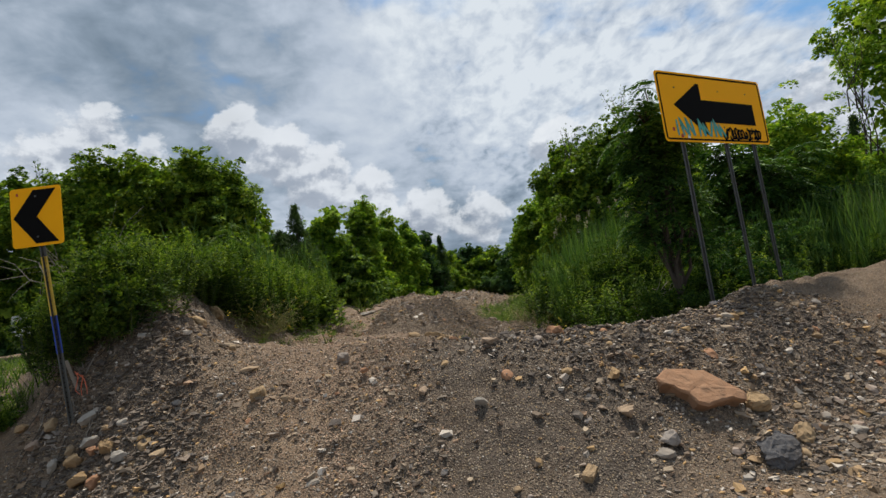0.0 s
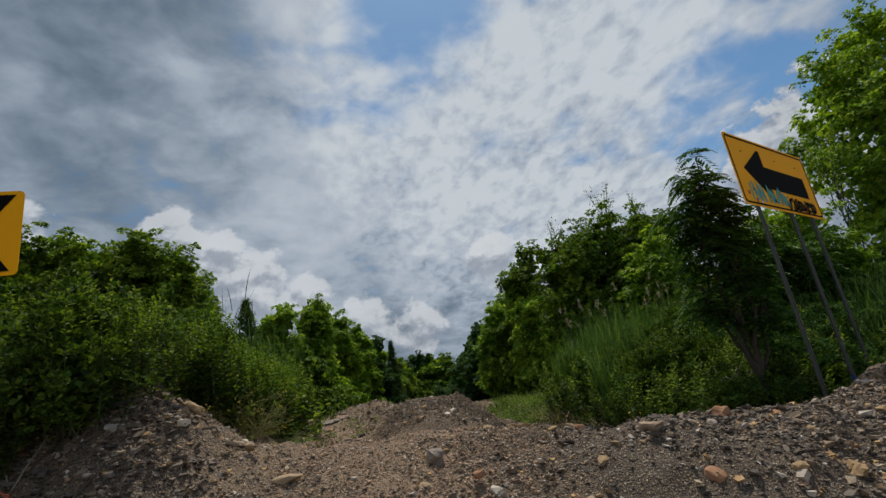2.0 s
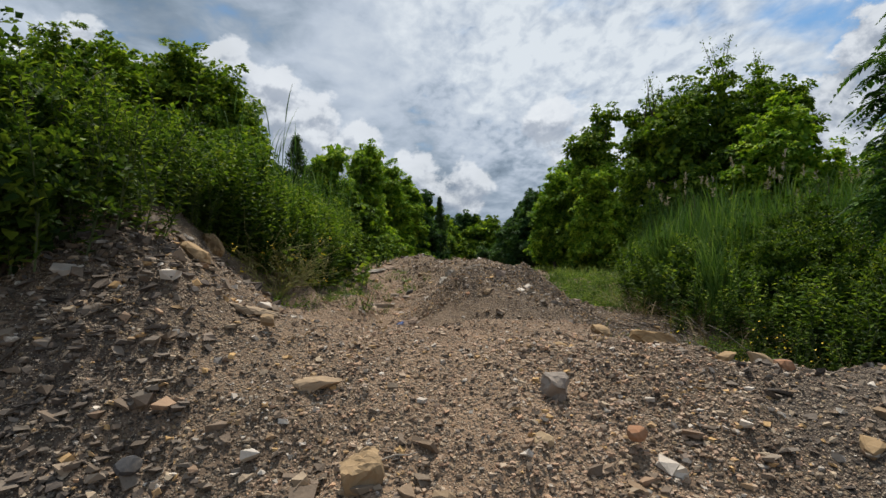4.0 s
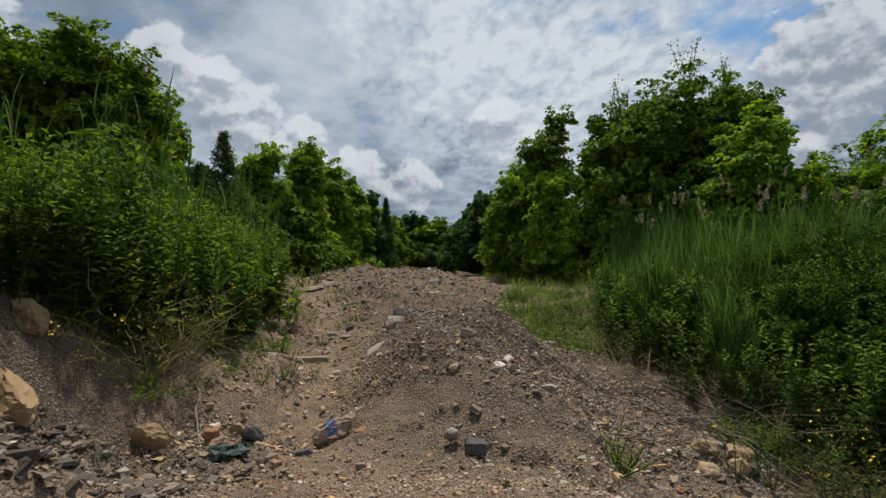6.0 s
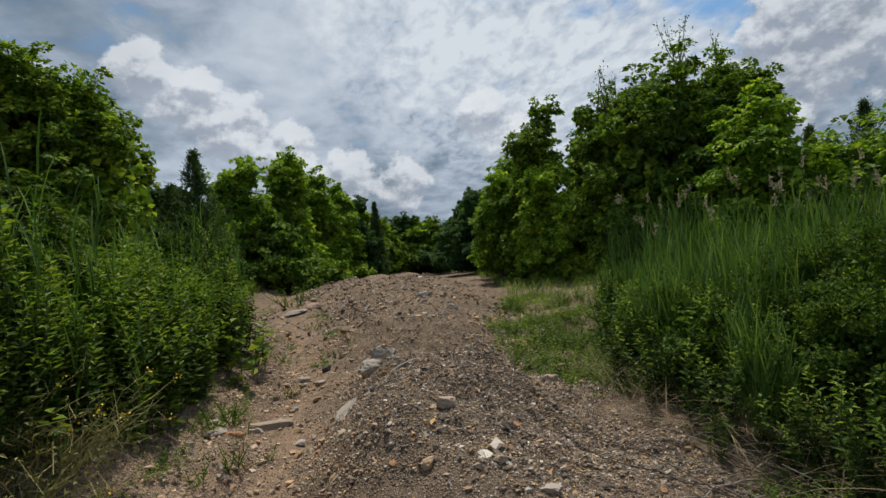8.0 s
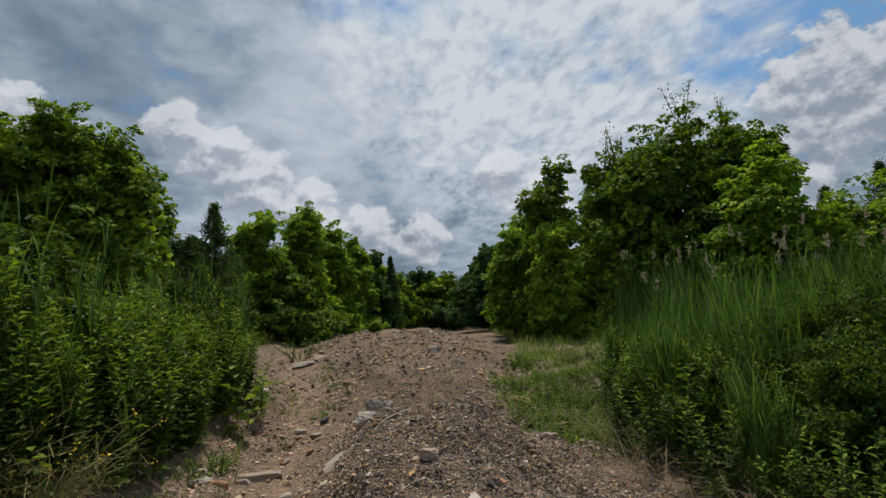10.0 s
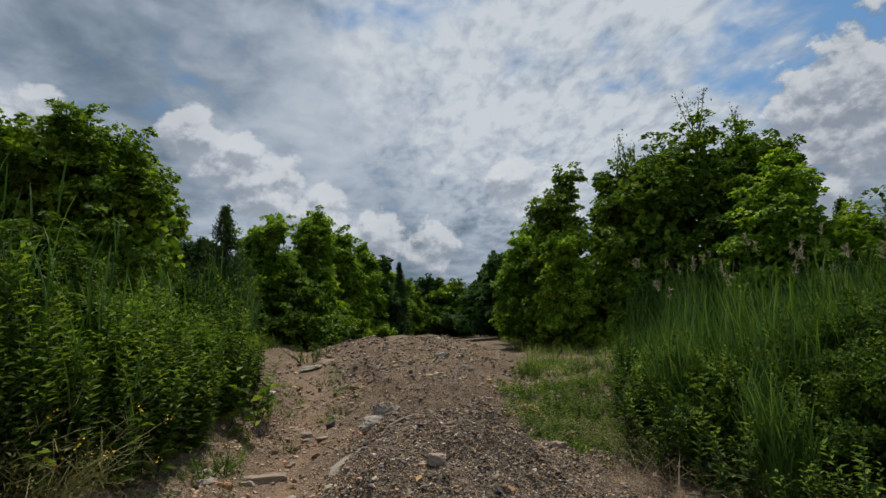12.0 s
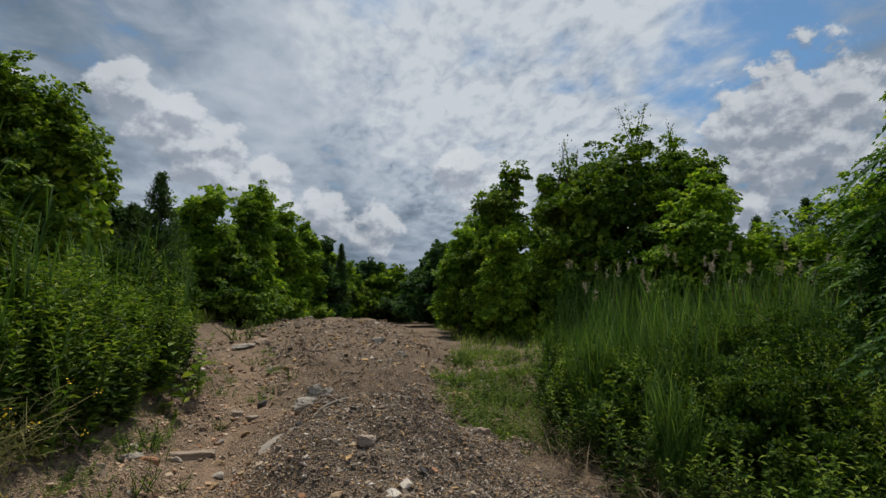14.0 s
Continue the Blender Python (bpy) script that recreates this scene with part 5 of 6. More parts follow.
def arrow_sign():
    # the panel's two upper and lower corners lie on a plane that looks back down the road
    t = new("large_arrow_sign")
    x0, y0, x1, y1 = 3.25, 7.21, 5.47, 8.37
    cx, cy = (x0 + x1) / 2, (y0 + y1) / 2
    turn = math.degrees(math.atan2(y1 - y0, x1 - x0))
    w, h, mid = math.hypot(x1 - x0, y1 - y0), 1.11, 4.075
    z0 = float(ground_at(cx, cy))
    t.matrix_world = pose(cx, cy, z0, 0, 0, turn)
    tagged(t, "large yellow road sign with black arrow and spray-painted tags", "road sign")
    c = mid - z0
    panel = part("panel", rounded_plate(w, h, 0.06, 0.006), YELLOW, t)
    panel.location = (0, 0, c)
    part("border", border_plate(w, h, 0.06, 0.03, 0.026, -0.004, -0.001), BLACK, panel, "black border line")
    s = w / 2.44
    part("arrow", outline_plate([(-0.92 * s, 0.03), (-0.36 * s, 0.40), (-0.30 * s, 0.39), (-0.30 * s, 0.135), (0.93 * s, 0.125), (0.93 * s, -0.235), (-0.30 * s, -0.225), (-0.24 * s, -0.44), (-0.30 * s, -0.43)], -0.005, -0.001), BLACK, panel, "black arrow")
    rng = random.Random(9)
    x = -0.93 * s
    for i in range(9):      # teal tag: strokes that spell nothing
        tall, lean = rng.uniform(0.2, 0.3), rng.uniform(-0.06, 0.08)
        line = [(x, -0.46), (x + lean * 0.5, -0.46 + tall * 0.5), (x + lean, -0.46 + tall)]
        if i % 3:
            line += [(x + lean + 0.05, -0.46 + tall * 0.6), (x + 0.11, -0.45)]
        part("teal_stroke", spray_stroke(line, rng.uniform(0.040, 0.06), -0.0060 - 0.0003 * i), TEAL, panel, "teal spray-paint stroke")
        x += 0.118 * s
    x = 0.12 * s
    for i in range(13):      # black tag: a run of tangled loops and slashes
        tall = rng.uniform(0.12, 0.21)
        a0, turn_by = rng.uniform(0, 6.3), rng.choice((4.2, 5.4, 6.0)) * rng.choice((-1, 1))
        line = [(x + rng.uniform(0.03, 0.055) * math.cos(a0 + turn_by * q / 8) + 0.02 * (q / 8 - 0.5), -0.40 + tall * 0.5 * math.sin(a0 + turn_by * q / 8)) for q in range(9)]
        part("black_stroke", spray_stroke(line, rng.uniform(0.034, 0.05), -0.0064 - 0.0003 * i), BLACK, panel, "black spray-paint stroke")
        x += 0.070 * s
    for sx, sz in ((-1.02, -0.36), (-0.86, -0.46), (-0.72, -0.47)):
        part("sticker", outline_plate([(sx * s - 0.025, sz - 0.025), (sx * s + 0.03, sz - 0.03), (sx * s + 0.025, sz + 0.03), (sx * s - 0.02, sz + 0.02)], -0.004, -0.001), RED if sz > -0.465 else WHITE, panel, "weathered sticker")
    for i, px in enumerate((-0.86, 0.12, 0.80)):
        foot = float(ground_at(cx + px * math.cos(radians(turn)), cy + px * math.sin(radians(turn)))) - z0
        post = part("post", channel_post(foot - 0.3, c + 0.45, px * s, 0.009, 0.062), STEEL, t)
        part("blue_band", channel_post(foot - 0.2, foot + 0.34, px * s, 0.0075, 0.065), BLUE if i else STEEL, post, "blue spray paint on the post")
    for px in (-0.86, 0.12, 0.80):
        for z in (0.3, -0.3):
            part("bolt", bolt(px * s, z, -0.008), STEEL, panel)


def text_mesh(body, size, y):
    cu = bpy.data.curves.new("lettering", "FONT")
    cu.body, cu.size, cu.align_x, cu.align_y, cu.extrude = body, size, "CENTER", "CENTER", 0.001
    tmp = bpy.data.objects.new("lettering", cu)
    me = bpy.data.meshes.new_from_object(tmp)
    me.transform(pose(0, y, 0, 90, 0, 0))
    bpy.data.objects.remove(tmp)
    return me


def speed_sign():
    x, y, mid = -16.35, 18.0, 2.88
    z0 = float(ground_at(x, y))
    t = new("speed_limit_sign")
    t.matrix_world = pose(x, y, z0, 0, 0, 12)
    tagged(t, "white speed limit sign with black lettering on a thin post", "road sign")
    c, w, h = mid - z0, 0.61, 0.76
    panel = part("panel", rounded_plate(w, h, 0.04, 0.004), WHITE, t)
    panel.location = (0, 0, c)
    part("border", border_plate(w, h, 0.04, 0.015, 0.016, -0.004, -0.001), BLACK, panel)
    for body, size, z in (("SPEED", 0.17, 0.26), ("LIMIT", 0.17, 0.11), ("25", 0.42, -0.17)):
        ob = part("lettering", text_mesh(body, size, -0.005), BLACK, panel, "black letters " + body)
        ob.location = (0, 0, z)
    part("post", channel_post(-0.3, c + 0.3, 0, 0.006), STEEL, t)


chevron_sign()
arrow_sign()
speed_sign()

# ---------- stones ----------


def rock_mesh(name, seed, sx, sy, sz, cuts=9, level=3, grain=0.06, boxy=False):
    """A broken stone: a ball cut flat by many planes, then roughened."""
    rng = random.Random(seed)
    bm = bmesh.new()
    if boxy:
        bmesh.ops.create_cube(bm, size=1.55)
        bmesh.ops.subdivide_edges(bm, edges=bm.edges[:], cuts=7, use_grid_fill=True)
        bmesh.ops.triangulate(bm, faces=bm.faces[:])
    else:
        bmesh.ops.create_icosphere(bm, subdivisions=level, radius=1.0)
    planes = [(Vector((rng.gauss(0, 1), rng.gauss(0, 1), rng.gauss(0, 1))).normalized(), rng.uniform(0.45, 0.8)) for _ in range(cuts)]
    if boxy:
        planes = [(p, q + 0.32) for p, q in planes]
    planes += [(Vector((0, 0, 1)), 0.62), (Vector((0, 0, -1)), 0.6)]
    for v in bm.verts:
        for nrm, dist in planes:
            over = v.co.dot(nrm) - dist
            if over > 0:
                v.co -= nrm * over
        g = noise.noise_vector(v.co * 2.2 + Vector((seed, 0, 0))) * grain * 1.6 + noise.noise_vector(v.co * 6.0 + Vector((0, seed, 0))) * grain * 1.5
        v.co += g
        v.co.x, v.co.y, v.co.z = v.co.x * sx * 0.5, v.co.y * sy * 0.5, v.co.z * sz * 0.62
    me = bpy.data.meshes.new(name)
    bm.to_mesh(me)
    bm.free()
    me.polygons.foreach_set("use_smooth", np.full(len(me.polygons), False))
    return me


def rock(name, me, mat_, x, y, turn, tilt, label, sink=0.3, group="loose rocks", scale=1.0):
    if not me.materials:
        me.materials.append(mat_)
    ob = new(name, me)
    h = max(v.co.z for v in me.vertices) * scale
    e = 0.12
    nx = float(ground_at(x - e, y) - ground_at(x + e, y)) / (2 * e)
    ny = float(ground_at(x, y - e) - ground_at(x, y + e)) / (2 * e)
    q = Vector((0, 0, 1)).rotation_difference(Vector((nx * 0.7, ny * 0.7, 1)).normalized()).to_matrix().to_4x4()
    ob.matrix_world = Matrix.Translation((x, y, float(land(x, y)) + h * (1 - 2 * sink))) @ q @ pose(0, 0, 0, tilt, 0, turn) @ Matrix.Scale(scale, 4)
    return tagged(ob, label, "rock", group)


def broken_slab(x, y, turn):
    """A reddish slab with a flat weathered top and a bitten, undercut front."""
    top = [(-0.44, 0.10), (-0.30, 0.25), (-0.08, 0.27), (0.12, 0.25), (0.26, 0.10), (0.45, -0.06), (0.43, -0.17), (0.31, -0.16), (0.18, -0.20), (0.02, -0.28), (-0.08, -0.25), (-0.14, -0.13), (-0.22, -0.10), (-0.30, -0.02), (-0.40, 0.0)]
    n = len(top)
    bm = bmesh.new()
    rings = []
    for f, z, push in ((0.30, 0.012, 0.0), (0.65, 0.006, 0.0), (0.93, 0.0, 0.0), (1.0, -0.025, 0.0), (0.98, -0.10, 0.015), (0.92, -0.24, 0.04), (0.84, -0.36, 0.06)):
        ring = []
        for i, (a, b) in enumerate(top):
            g = noise.noise_vector(Vector((a * 5, b * 5, z * 9 + 3)))
            bite = 0.94 if z < -0.05 and i % 3 == 0 else 1.0
            ring.append(bm.verts.new((a * f * bite + g.x * 0.022, b * f * bite + push + g.y * 0.022, z + g.z * 0.014)))
        rings.append(ring)
    for r0, r1 in zip(rings, rings[1:]):
        for i in range(n):
            bm.faces.new((r0[i], r0[(i + 1) % n], r1[(i + 1) % n], r1[i]))
    bm.faces.new(rings[0])
    bm.faces.new(rings[-1][::-1])
    bmesh.ops.triangulate(bm, faces=bm.faces[:])
    bmesh.ops.subdivide_edges(bm, edges=bm.edges[:], cuts=2, use_grid_fill=True)
    for v in bm.verts:
        v.co += noise.noise_vector(v.co * 11) * 0.012 + noise.noise_vector(v.co * 30) * 0.005
    bmesh.ops.recalc_face_normals(bm, faces=bm.faces)
    me = bpy.data.meshes.new("broken_slab")
    bm.to_mesh(me)
    bm.free()
    me.materials.append(SLAB)
    ob = new("broken_slab", me)
    ob.matrix_world = pose(x, y, float(land(x, y)) + 0.17, 34, 9, turn) @ Matrix.Scale(0.80, 4)
    return tagged(ob, "broken reddish sandstone slab tilted on the gravel mound", "rock", "loose rocks")


broken_slab(1.93, 4.52, -8)
ROCKS = []
# x, y, width, depth, height, kind, turn, sunk share: by the barrier mound
ROCKS += [
    (2.42, 4.60, 0.27, 0.19, 0.14, "o", 10, 0.2), (2.22, 4.06, 0.42, 0.30, 0.24, "d", 30, 0.25),
    (2.62, 4.35, 0.28, 0.22, 0.18, "o", 70, 0.2), (1.48, 4.17, 0.21, 0.16, 0.14, "s", 0, 0.25), (1.23, 4.36, 0.2, 0.16, 0.16, "s", 40, 0.25),
    (0.83, 4.66, 0.13, 0.10, 0.13, "o", 0, 0.2), (1.26, 4.70, 0.16, 0.11, 0.10, "o", 50, 0.2), (-2.16, 4.98, 0.18, 0.15, 0.17, "o", 20, 0.15),
]
ROCKS += [
    (-1.86, 4.90, 0.13, 0.10, 0.10, "o", 0, 0.2), (-2.18, 4.76, 0.13, 0.10, 0.07, "r", 60, 0.25), (-1.38, 5.35, 0.19, 0.14, 0.14, "s", 15, 0.25),
    (0.19, 5.18, 0.24, 0.16, 0.13, "s", -20, 0.25), (0.92, 5.43, 0.26, 0.18, 0.17, "r", 35, 0.3), (-3.76, 4.81, 0.24, 0.13, 0.11, "p", 25, 0.2),
    (-3.54, 4.71, 0.13, 0.11, 0.12, "o", 0, 0.2), (-3.69, 4.53, 0.20, 0.16, 0.14, "o", 10, 0.2), (-3.50, 4.47, 0.16, 0.13, 0.12, "r", 80, 0.2),
]
ROCKS += [
    (0.01, 4.46, 0.13, 0.10, 0.12, "p", 0, 0.25), (3.76, 5.67, 0.14, 0.10, 0.12, "o", 0, 0.25), (4.46, 5.73, 0.19, 0.14, 0.17, "o", 0, 0.25),
    (-1.38, 4.04, 0.20, 0.09, 0.06, "s", 30, 0.2), (0.73, 3.83, 0.18, 0.10, 0.10, "o", 60, 0.2), (-2.45, 5.42, 0.28, 0.13, 0.08, "s", 5, 0.25),
    (3.14, 4.47, 0.22, 0.16, 0.10, "p", 20, 0.25), (-3.30, 4.30, 0.22, 0.10, 0.06, "p", 15, 0.2), (-3.85, 4.30, 0.17, 0.14, 0.09, "s", 0, 0.2),
]
ROCKS += [
    (-3.2, 4.55, 0.14, 0.10, 0.07, "o", 0, 0.2), (-3.0, 4.62, 0.18, 0.12, 0.07, "s", 70, 0.2), (-4.6, 4.5, 0.16, 0.13, 0.12, "o", 0, 0.2),
    (-4.85, 4.6, 0.2, 0.14, 0.13, "o", 30, 0.2), (-3.6, 4.15, 0.22, 0.13, 0.08, "p", -20, 0.2), (0.30, 5.55, 0.12, 0.09, 0.08, "o", 0, 0.25),
    (1.35, 5.60, 0.2, 0.13, 0.10, "p", 0, 0.25), (1.62, 5.35, 0.16, 0.09, 0.09, "s", 0, 0.25), (2.05, 6.15, 0.14, 0.1, 0.08, "o", 0, 0.25),
]
# on top of it and in the dip behind
ROCKS += [
    (-3.9, 7.85, 0.48, 0.22, 0.17, "o", -38, 0.25), (-3.35, 6.2, 0.26, 0.15, 0.11, "o", -20, 0.3), (-2.95, 6.05, 0.36, 0.12, 0.06, "s", 12, 0.5),
    (-3.56, 8.72, 0.32, 0.24, 0.25, "o", 0, 0.2), (-2.80, 5.87, 0.11, 0.08, 0.08, "o", 0, 0.25), (-0.40, 6.45, 0.44, 0.26, 0.22, "o", -30, 0.3),
    (-1.25, 5.78, 0.12, 0.08, 0.06, "o", 0, 0.25), (-1.28, 8.15, 0.17, 0.13, 0.1, "d", 0, 0.3), (-2.45, 8.45, 0.15, 0.12, 0.09, "d", 0, 0.25),
]
ROCKS += [
    (-2.92, 8.92, 0.22, 0.17, 0.15, "d", 20, 0.2), (-0.75, 6.70, 0.22, 0.15, 0.10, "o", 40, 0.5), (-4.34, 8.60, 0.42, 0.3, 0.25, "o", -30, 0.3),
    (-0.35, 6.62, 0.14, 0.10, 0.08, "s", 10, 0.35), (-3.05, 9.05, 0.17, 0.13, 0.12, "o", 0, 0.2), (-3.22, 8.95, 0.14, 0.1, 0.1, "r", 0, 0.2),
    (-3.12, 8.75, 0.16, 0.12, 0.09, "o", 50, 0.2), (-2.78, 8.70, 0.14, 0.1, 0.08, "s", 0, 0.2), (-2.05, 8.75, 0.14, 0.11, 0.07, "r", 0, 0.2),
]
# along the ridge and the path
ROCKS += [
    (-1.43, 8.32, 0.13, 0.11, 0.11, "s", 0, 0.25), (-2.54, 11.45, 0.16, 0.13, 0.1, "s", 0, 0.25), (-3.34, 11.24, 0.34, 0.22, 0.08, "s", 10, 0.25),
    (-2.85, 11.62, 0.58, 0.2, 0.13, "s", 8, 0.35), (-1.28, 9.09, 0.15, 0.11, 0.08, "s", 0, 0.25), (-0.57, 8.71, 0.2, 0.12, 0.1, "s", 20, 0.25),
    (0.70, 8.70, 0.32, 0.26, 0.2, "o", 0, 0.25), (0.90, 8.55, 0.26, 0.2, 0.18, "o", 40, 0.25), (0.58, 8.45, 0.24, 0.2, 0.16, "s", 0, 0.25),
]
ROCKS += [
    (1.05, 8.75, 0.32, 0.24, 0.2, "o", 70, 0.25), (0.35, 7.85, 0.34, 0.22, 0.16, "p", 0, 0.25), (-1.72, 12.35, 0.40, 0.30, 0.22, "p", 30, 0.25), (-1.62, 12.65, 0.46, 0.34, 0.28, "p", 75, 0.25), (-1.35, 13.05, 0.36, 0.22, 0.24, "p", 10, 0.25), (-1.42, 12.2, 0.2, 0.15, 0.12, "s", 0, 0.25), (-1.12, 11.6, 0.50, 0.15, 0.13, "r", 35, 0.3), (-1.98, 11.25, 0.55, 0.26, 0.10, "p", 50, 0.3),
    (-1.5, 12.80, 0.30, 0.25, 0.22, "p", -15, 0.2), (-2.49, 13.98, 0.24, 0.16, 0.14, "d", 0, 0.2), (-0.07, 22.2, 0.62, 0.4, 0.32, "p", 10, 0.2),
    (0.45, 22.4, 0.5, 0.35, 0.25, "s", 60, 0.2), (0.01, 16.98, 0.32, 0.22, 0.24, "p", 0, 0.2), (-0.74, 11.86, 0.16, 0.12, 0.08, "o", 0, 0.25),
]
ROCKS += [
    (-0.93, 10.44, 0.22, 0.15, 0.09, "o", 0, 0.25), (-1.06, 9.72, 0.18, 0.13, 0.1, "s", 0, 0.25), (0.61, 12.17, 0.3, 0.2, 0.18, "s", 20, 0.2),
    (0.95, 14.88, 0.55, 0.35, 0.22, "o", 20, 0.25), (-3.96, 20.6, 0.8, 0.4, 0.16, "p", 30, 0.2), (-3.6, 21.2, 0.6, 0.35, 0.14, "s", 50, 0.2),
    (-2.62, 17.34, 0.32, 0.22, 0.14, "s", 0, 0.25), (-2.47, 11.15, 0.17, 0.12, 0.08, "s", 0, 0.25), (-2.76, 13.47, 0.22, 0.15, 0.1, "s", 0, 0.25),
]
# beside the worn path
ROCKS += [
    (-3.22, 10.93, 0.34, 0.24, 0.12, "p", 15, 0.25), (-3.02, 10.82, 0.20, 0.14, 0.10, "r", 40, 0.2), (-2.97, 11.40, 0.19, 0.15, 0.12, "s", 0, 0.2), (-3.05, 11.72, 0.17, 0.10, 0.08, "o", 20, 0.2), (-2.42, 10.80, 0.17, 0.12, 0.07, "o", 60, 0.2),
    (-2.52, 13.30, 0.20, 0.13, 0.08, "s", 0, 0.25), (-2.20, 14.46, 0.26, 0.16, 0.12, "s", 30, 0.2), (-2.28, 15.85, 0.34, 0.22, 0.16, "o", 10, 0.2), (-2.48, 12.62, 0.13, 0.10, 0.07, "o", 0, 0.2), (-2.70, 12.25, 0.12, 0.09, 0.06, "s", 50, 0.2),
    (-2.78, 12.95, 0.16, 0.11, 0.08, "o", 70, 0.2), (-3.30, 15.9, 0.7, 0.3, 0.12, "o", 15, 0.4), (-3.35, 10.55, 0.16, 0.12, 0.10, "s", 0, 0.2),
]

# rubble at the foot of the chevron's post
ROCKS += [
    (-3.9, 5.0, 0.26, 0.12, 0.10, "p", 25, 0.2), (-3.64, 4.87, 0.12, 0.10, 0.09, "o", 0, 0.2), (-3.88, 4.72, 0.20, 0.16, 0.14, "o", 30, 0.2), (-3.38, 4.62, 0.22, 0.13, 0.08, "p", 10, 0.2), (-3.15, 4.68, 0.20, 0.14, 0.09, "o", 50, 0.2), (-4.33, 5.04, 0.20, 0.15, 0.14, "o", 70, 0.2),
    (-4.75, 5.15, 0.16, 0.13, 0.12, "o", 0, 0.2), (-4.46, 4.95, 0.13, 0.10, 0.10, "s", 20, 0.2), (-3.98, 4.82, 0.14, 0.10, 0.08, "o", 80, 0.2), (-3.68, 4.72, 0.15, 0.11, 0.10, "r", 0, 0.2), (-3.55, 4.98, 0.11, 0.08, 0.07, "o", 40, 0.2), (-3.48, 4.88, 0.13, 0.09, 0.07, "p", 10, 0.2),
    (-3.72, 5.02, 0.10, 0.08, 0.06, "o", 0, 0.2), (-4.1, 4.75, 0.17, 0.12, 0.09, "p", 60, 0.2),
]

KINDS = {"o": (OCHRE, "ochre sandstone lying on the gravel"), "s": (STONE, "grey-tan stone lying on the gravel"), "d": (DARKSTONE, "dark slate stone lying on the gravel"),
         "p": (PALESTONE, "pale grey stone half sunk in the dirt"), "r": (REDSTONE, "reddish sandstone lying on the gravel")}
for i, (x, y, w, dpt, h, kind, turn, sink) in enumerate(ROCKS):
    rock("rock", rock_mesh("rock", 300 + i, w, dpt, h, 14, 4 if w > 0.3 else 3 if w > 0.13 else 2, 0.07, (kind == "r" and w > 0.3) or i % 7 == 0), KINDS[kind][0], x, y, turn, 0, KINDS[kind][1], sink)

# many more loose stones of a hand's size
loose = []
for i in range(10):
    me = rock_mesh("stone", 500 + i, 0.10, 0.075, 0.055, 7, 2)
    me.materials.append((STONE, OCHRE, STONE, OCHRE, REDSTONE, DARKSTONE, STONE, REDSTONE, STONE, OCHRE)[i])
    loose.append(me)


def bare(x, y):
    return left_edge(y) + 0.25 < x < right_edge(y) - 0.2 if y > 6.4 else (-4.6 < x < 6.0 and y < float(curve(x, (-4, 2, 6), (6.3, 6.3, 7.8))))


pick = random.Random(12)
for x, y, s in scatter(130, 43, lambda x, y: float(trodden(x, y)) > 0.35, (-4.2, -1.8, 9.5, 17), 0.35, 0.95):
    rock("stone", loose[pick.randrange(10)], None, x, y, pick.uniform(0, 360), pick.uniform(-15, 15), "loose stone on the worn path", 0.3, "loose stones", s)
for x, y, s in scatter(150, 41, lambda x, y: bare(x, y) and pick.random() > 0.75 * float(trodden(x, y)), (-4.6, 5.5, 2.6, 19), 0.45, 1.3):
    if 5.2 < y < 7.8 and -3.8 < x < 0.6:
        continue
    rock("stone", loose[pick.randrange(10)], None, x, y, pick.uniform(0, 360), pick.uniform(-20, 20), "loose broken stone on the gravel", 0.22, "loose stones", s)


for x, y, s in scatter(44, 45, lambda x, y: y < float(curve(x, (-4, 2, 6), (6.1, 6.1, 7.2))), (-0.6, 4.6, 3.9, 7.0), 0.9, 2.0):
    rock("flat_stone", loose[pick.randrange(10)], None, x, y, pick.uniform(0, 360), pick.uniform(-12, 12), "flat broken stone lying on the barrier mound", 0.4, "loose stones", s)


CLOD = stone_material("red_brown_earth", [(0.16, 0.095, 0.058), (0.20, 0.125, 0.075)], False, 7)
DARKGRAVEL = stone_material("dark_shale", [(0.05, 0.045, 0.042), (0.11, 0.092, 0.078), (0.08, 0.068, 0.06), (0.19, 0.16, 0.13), (0.13, 0.11, 0.092), (0.27, 0.225, 0.175)], True, 9)


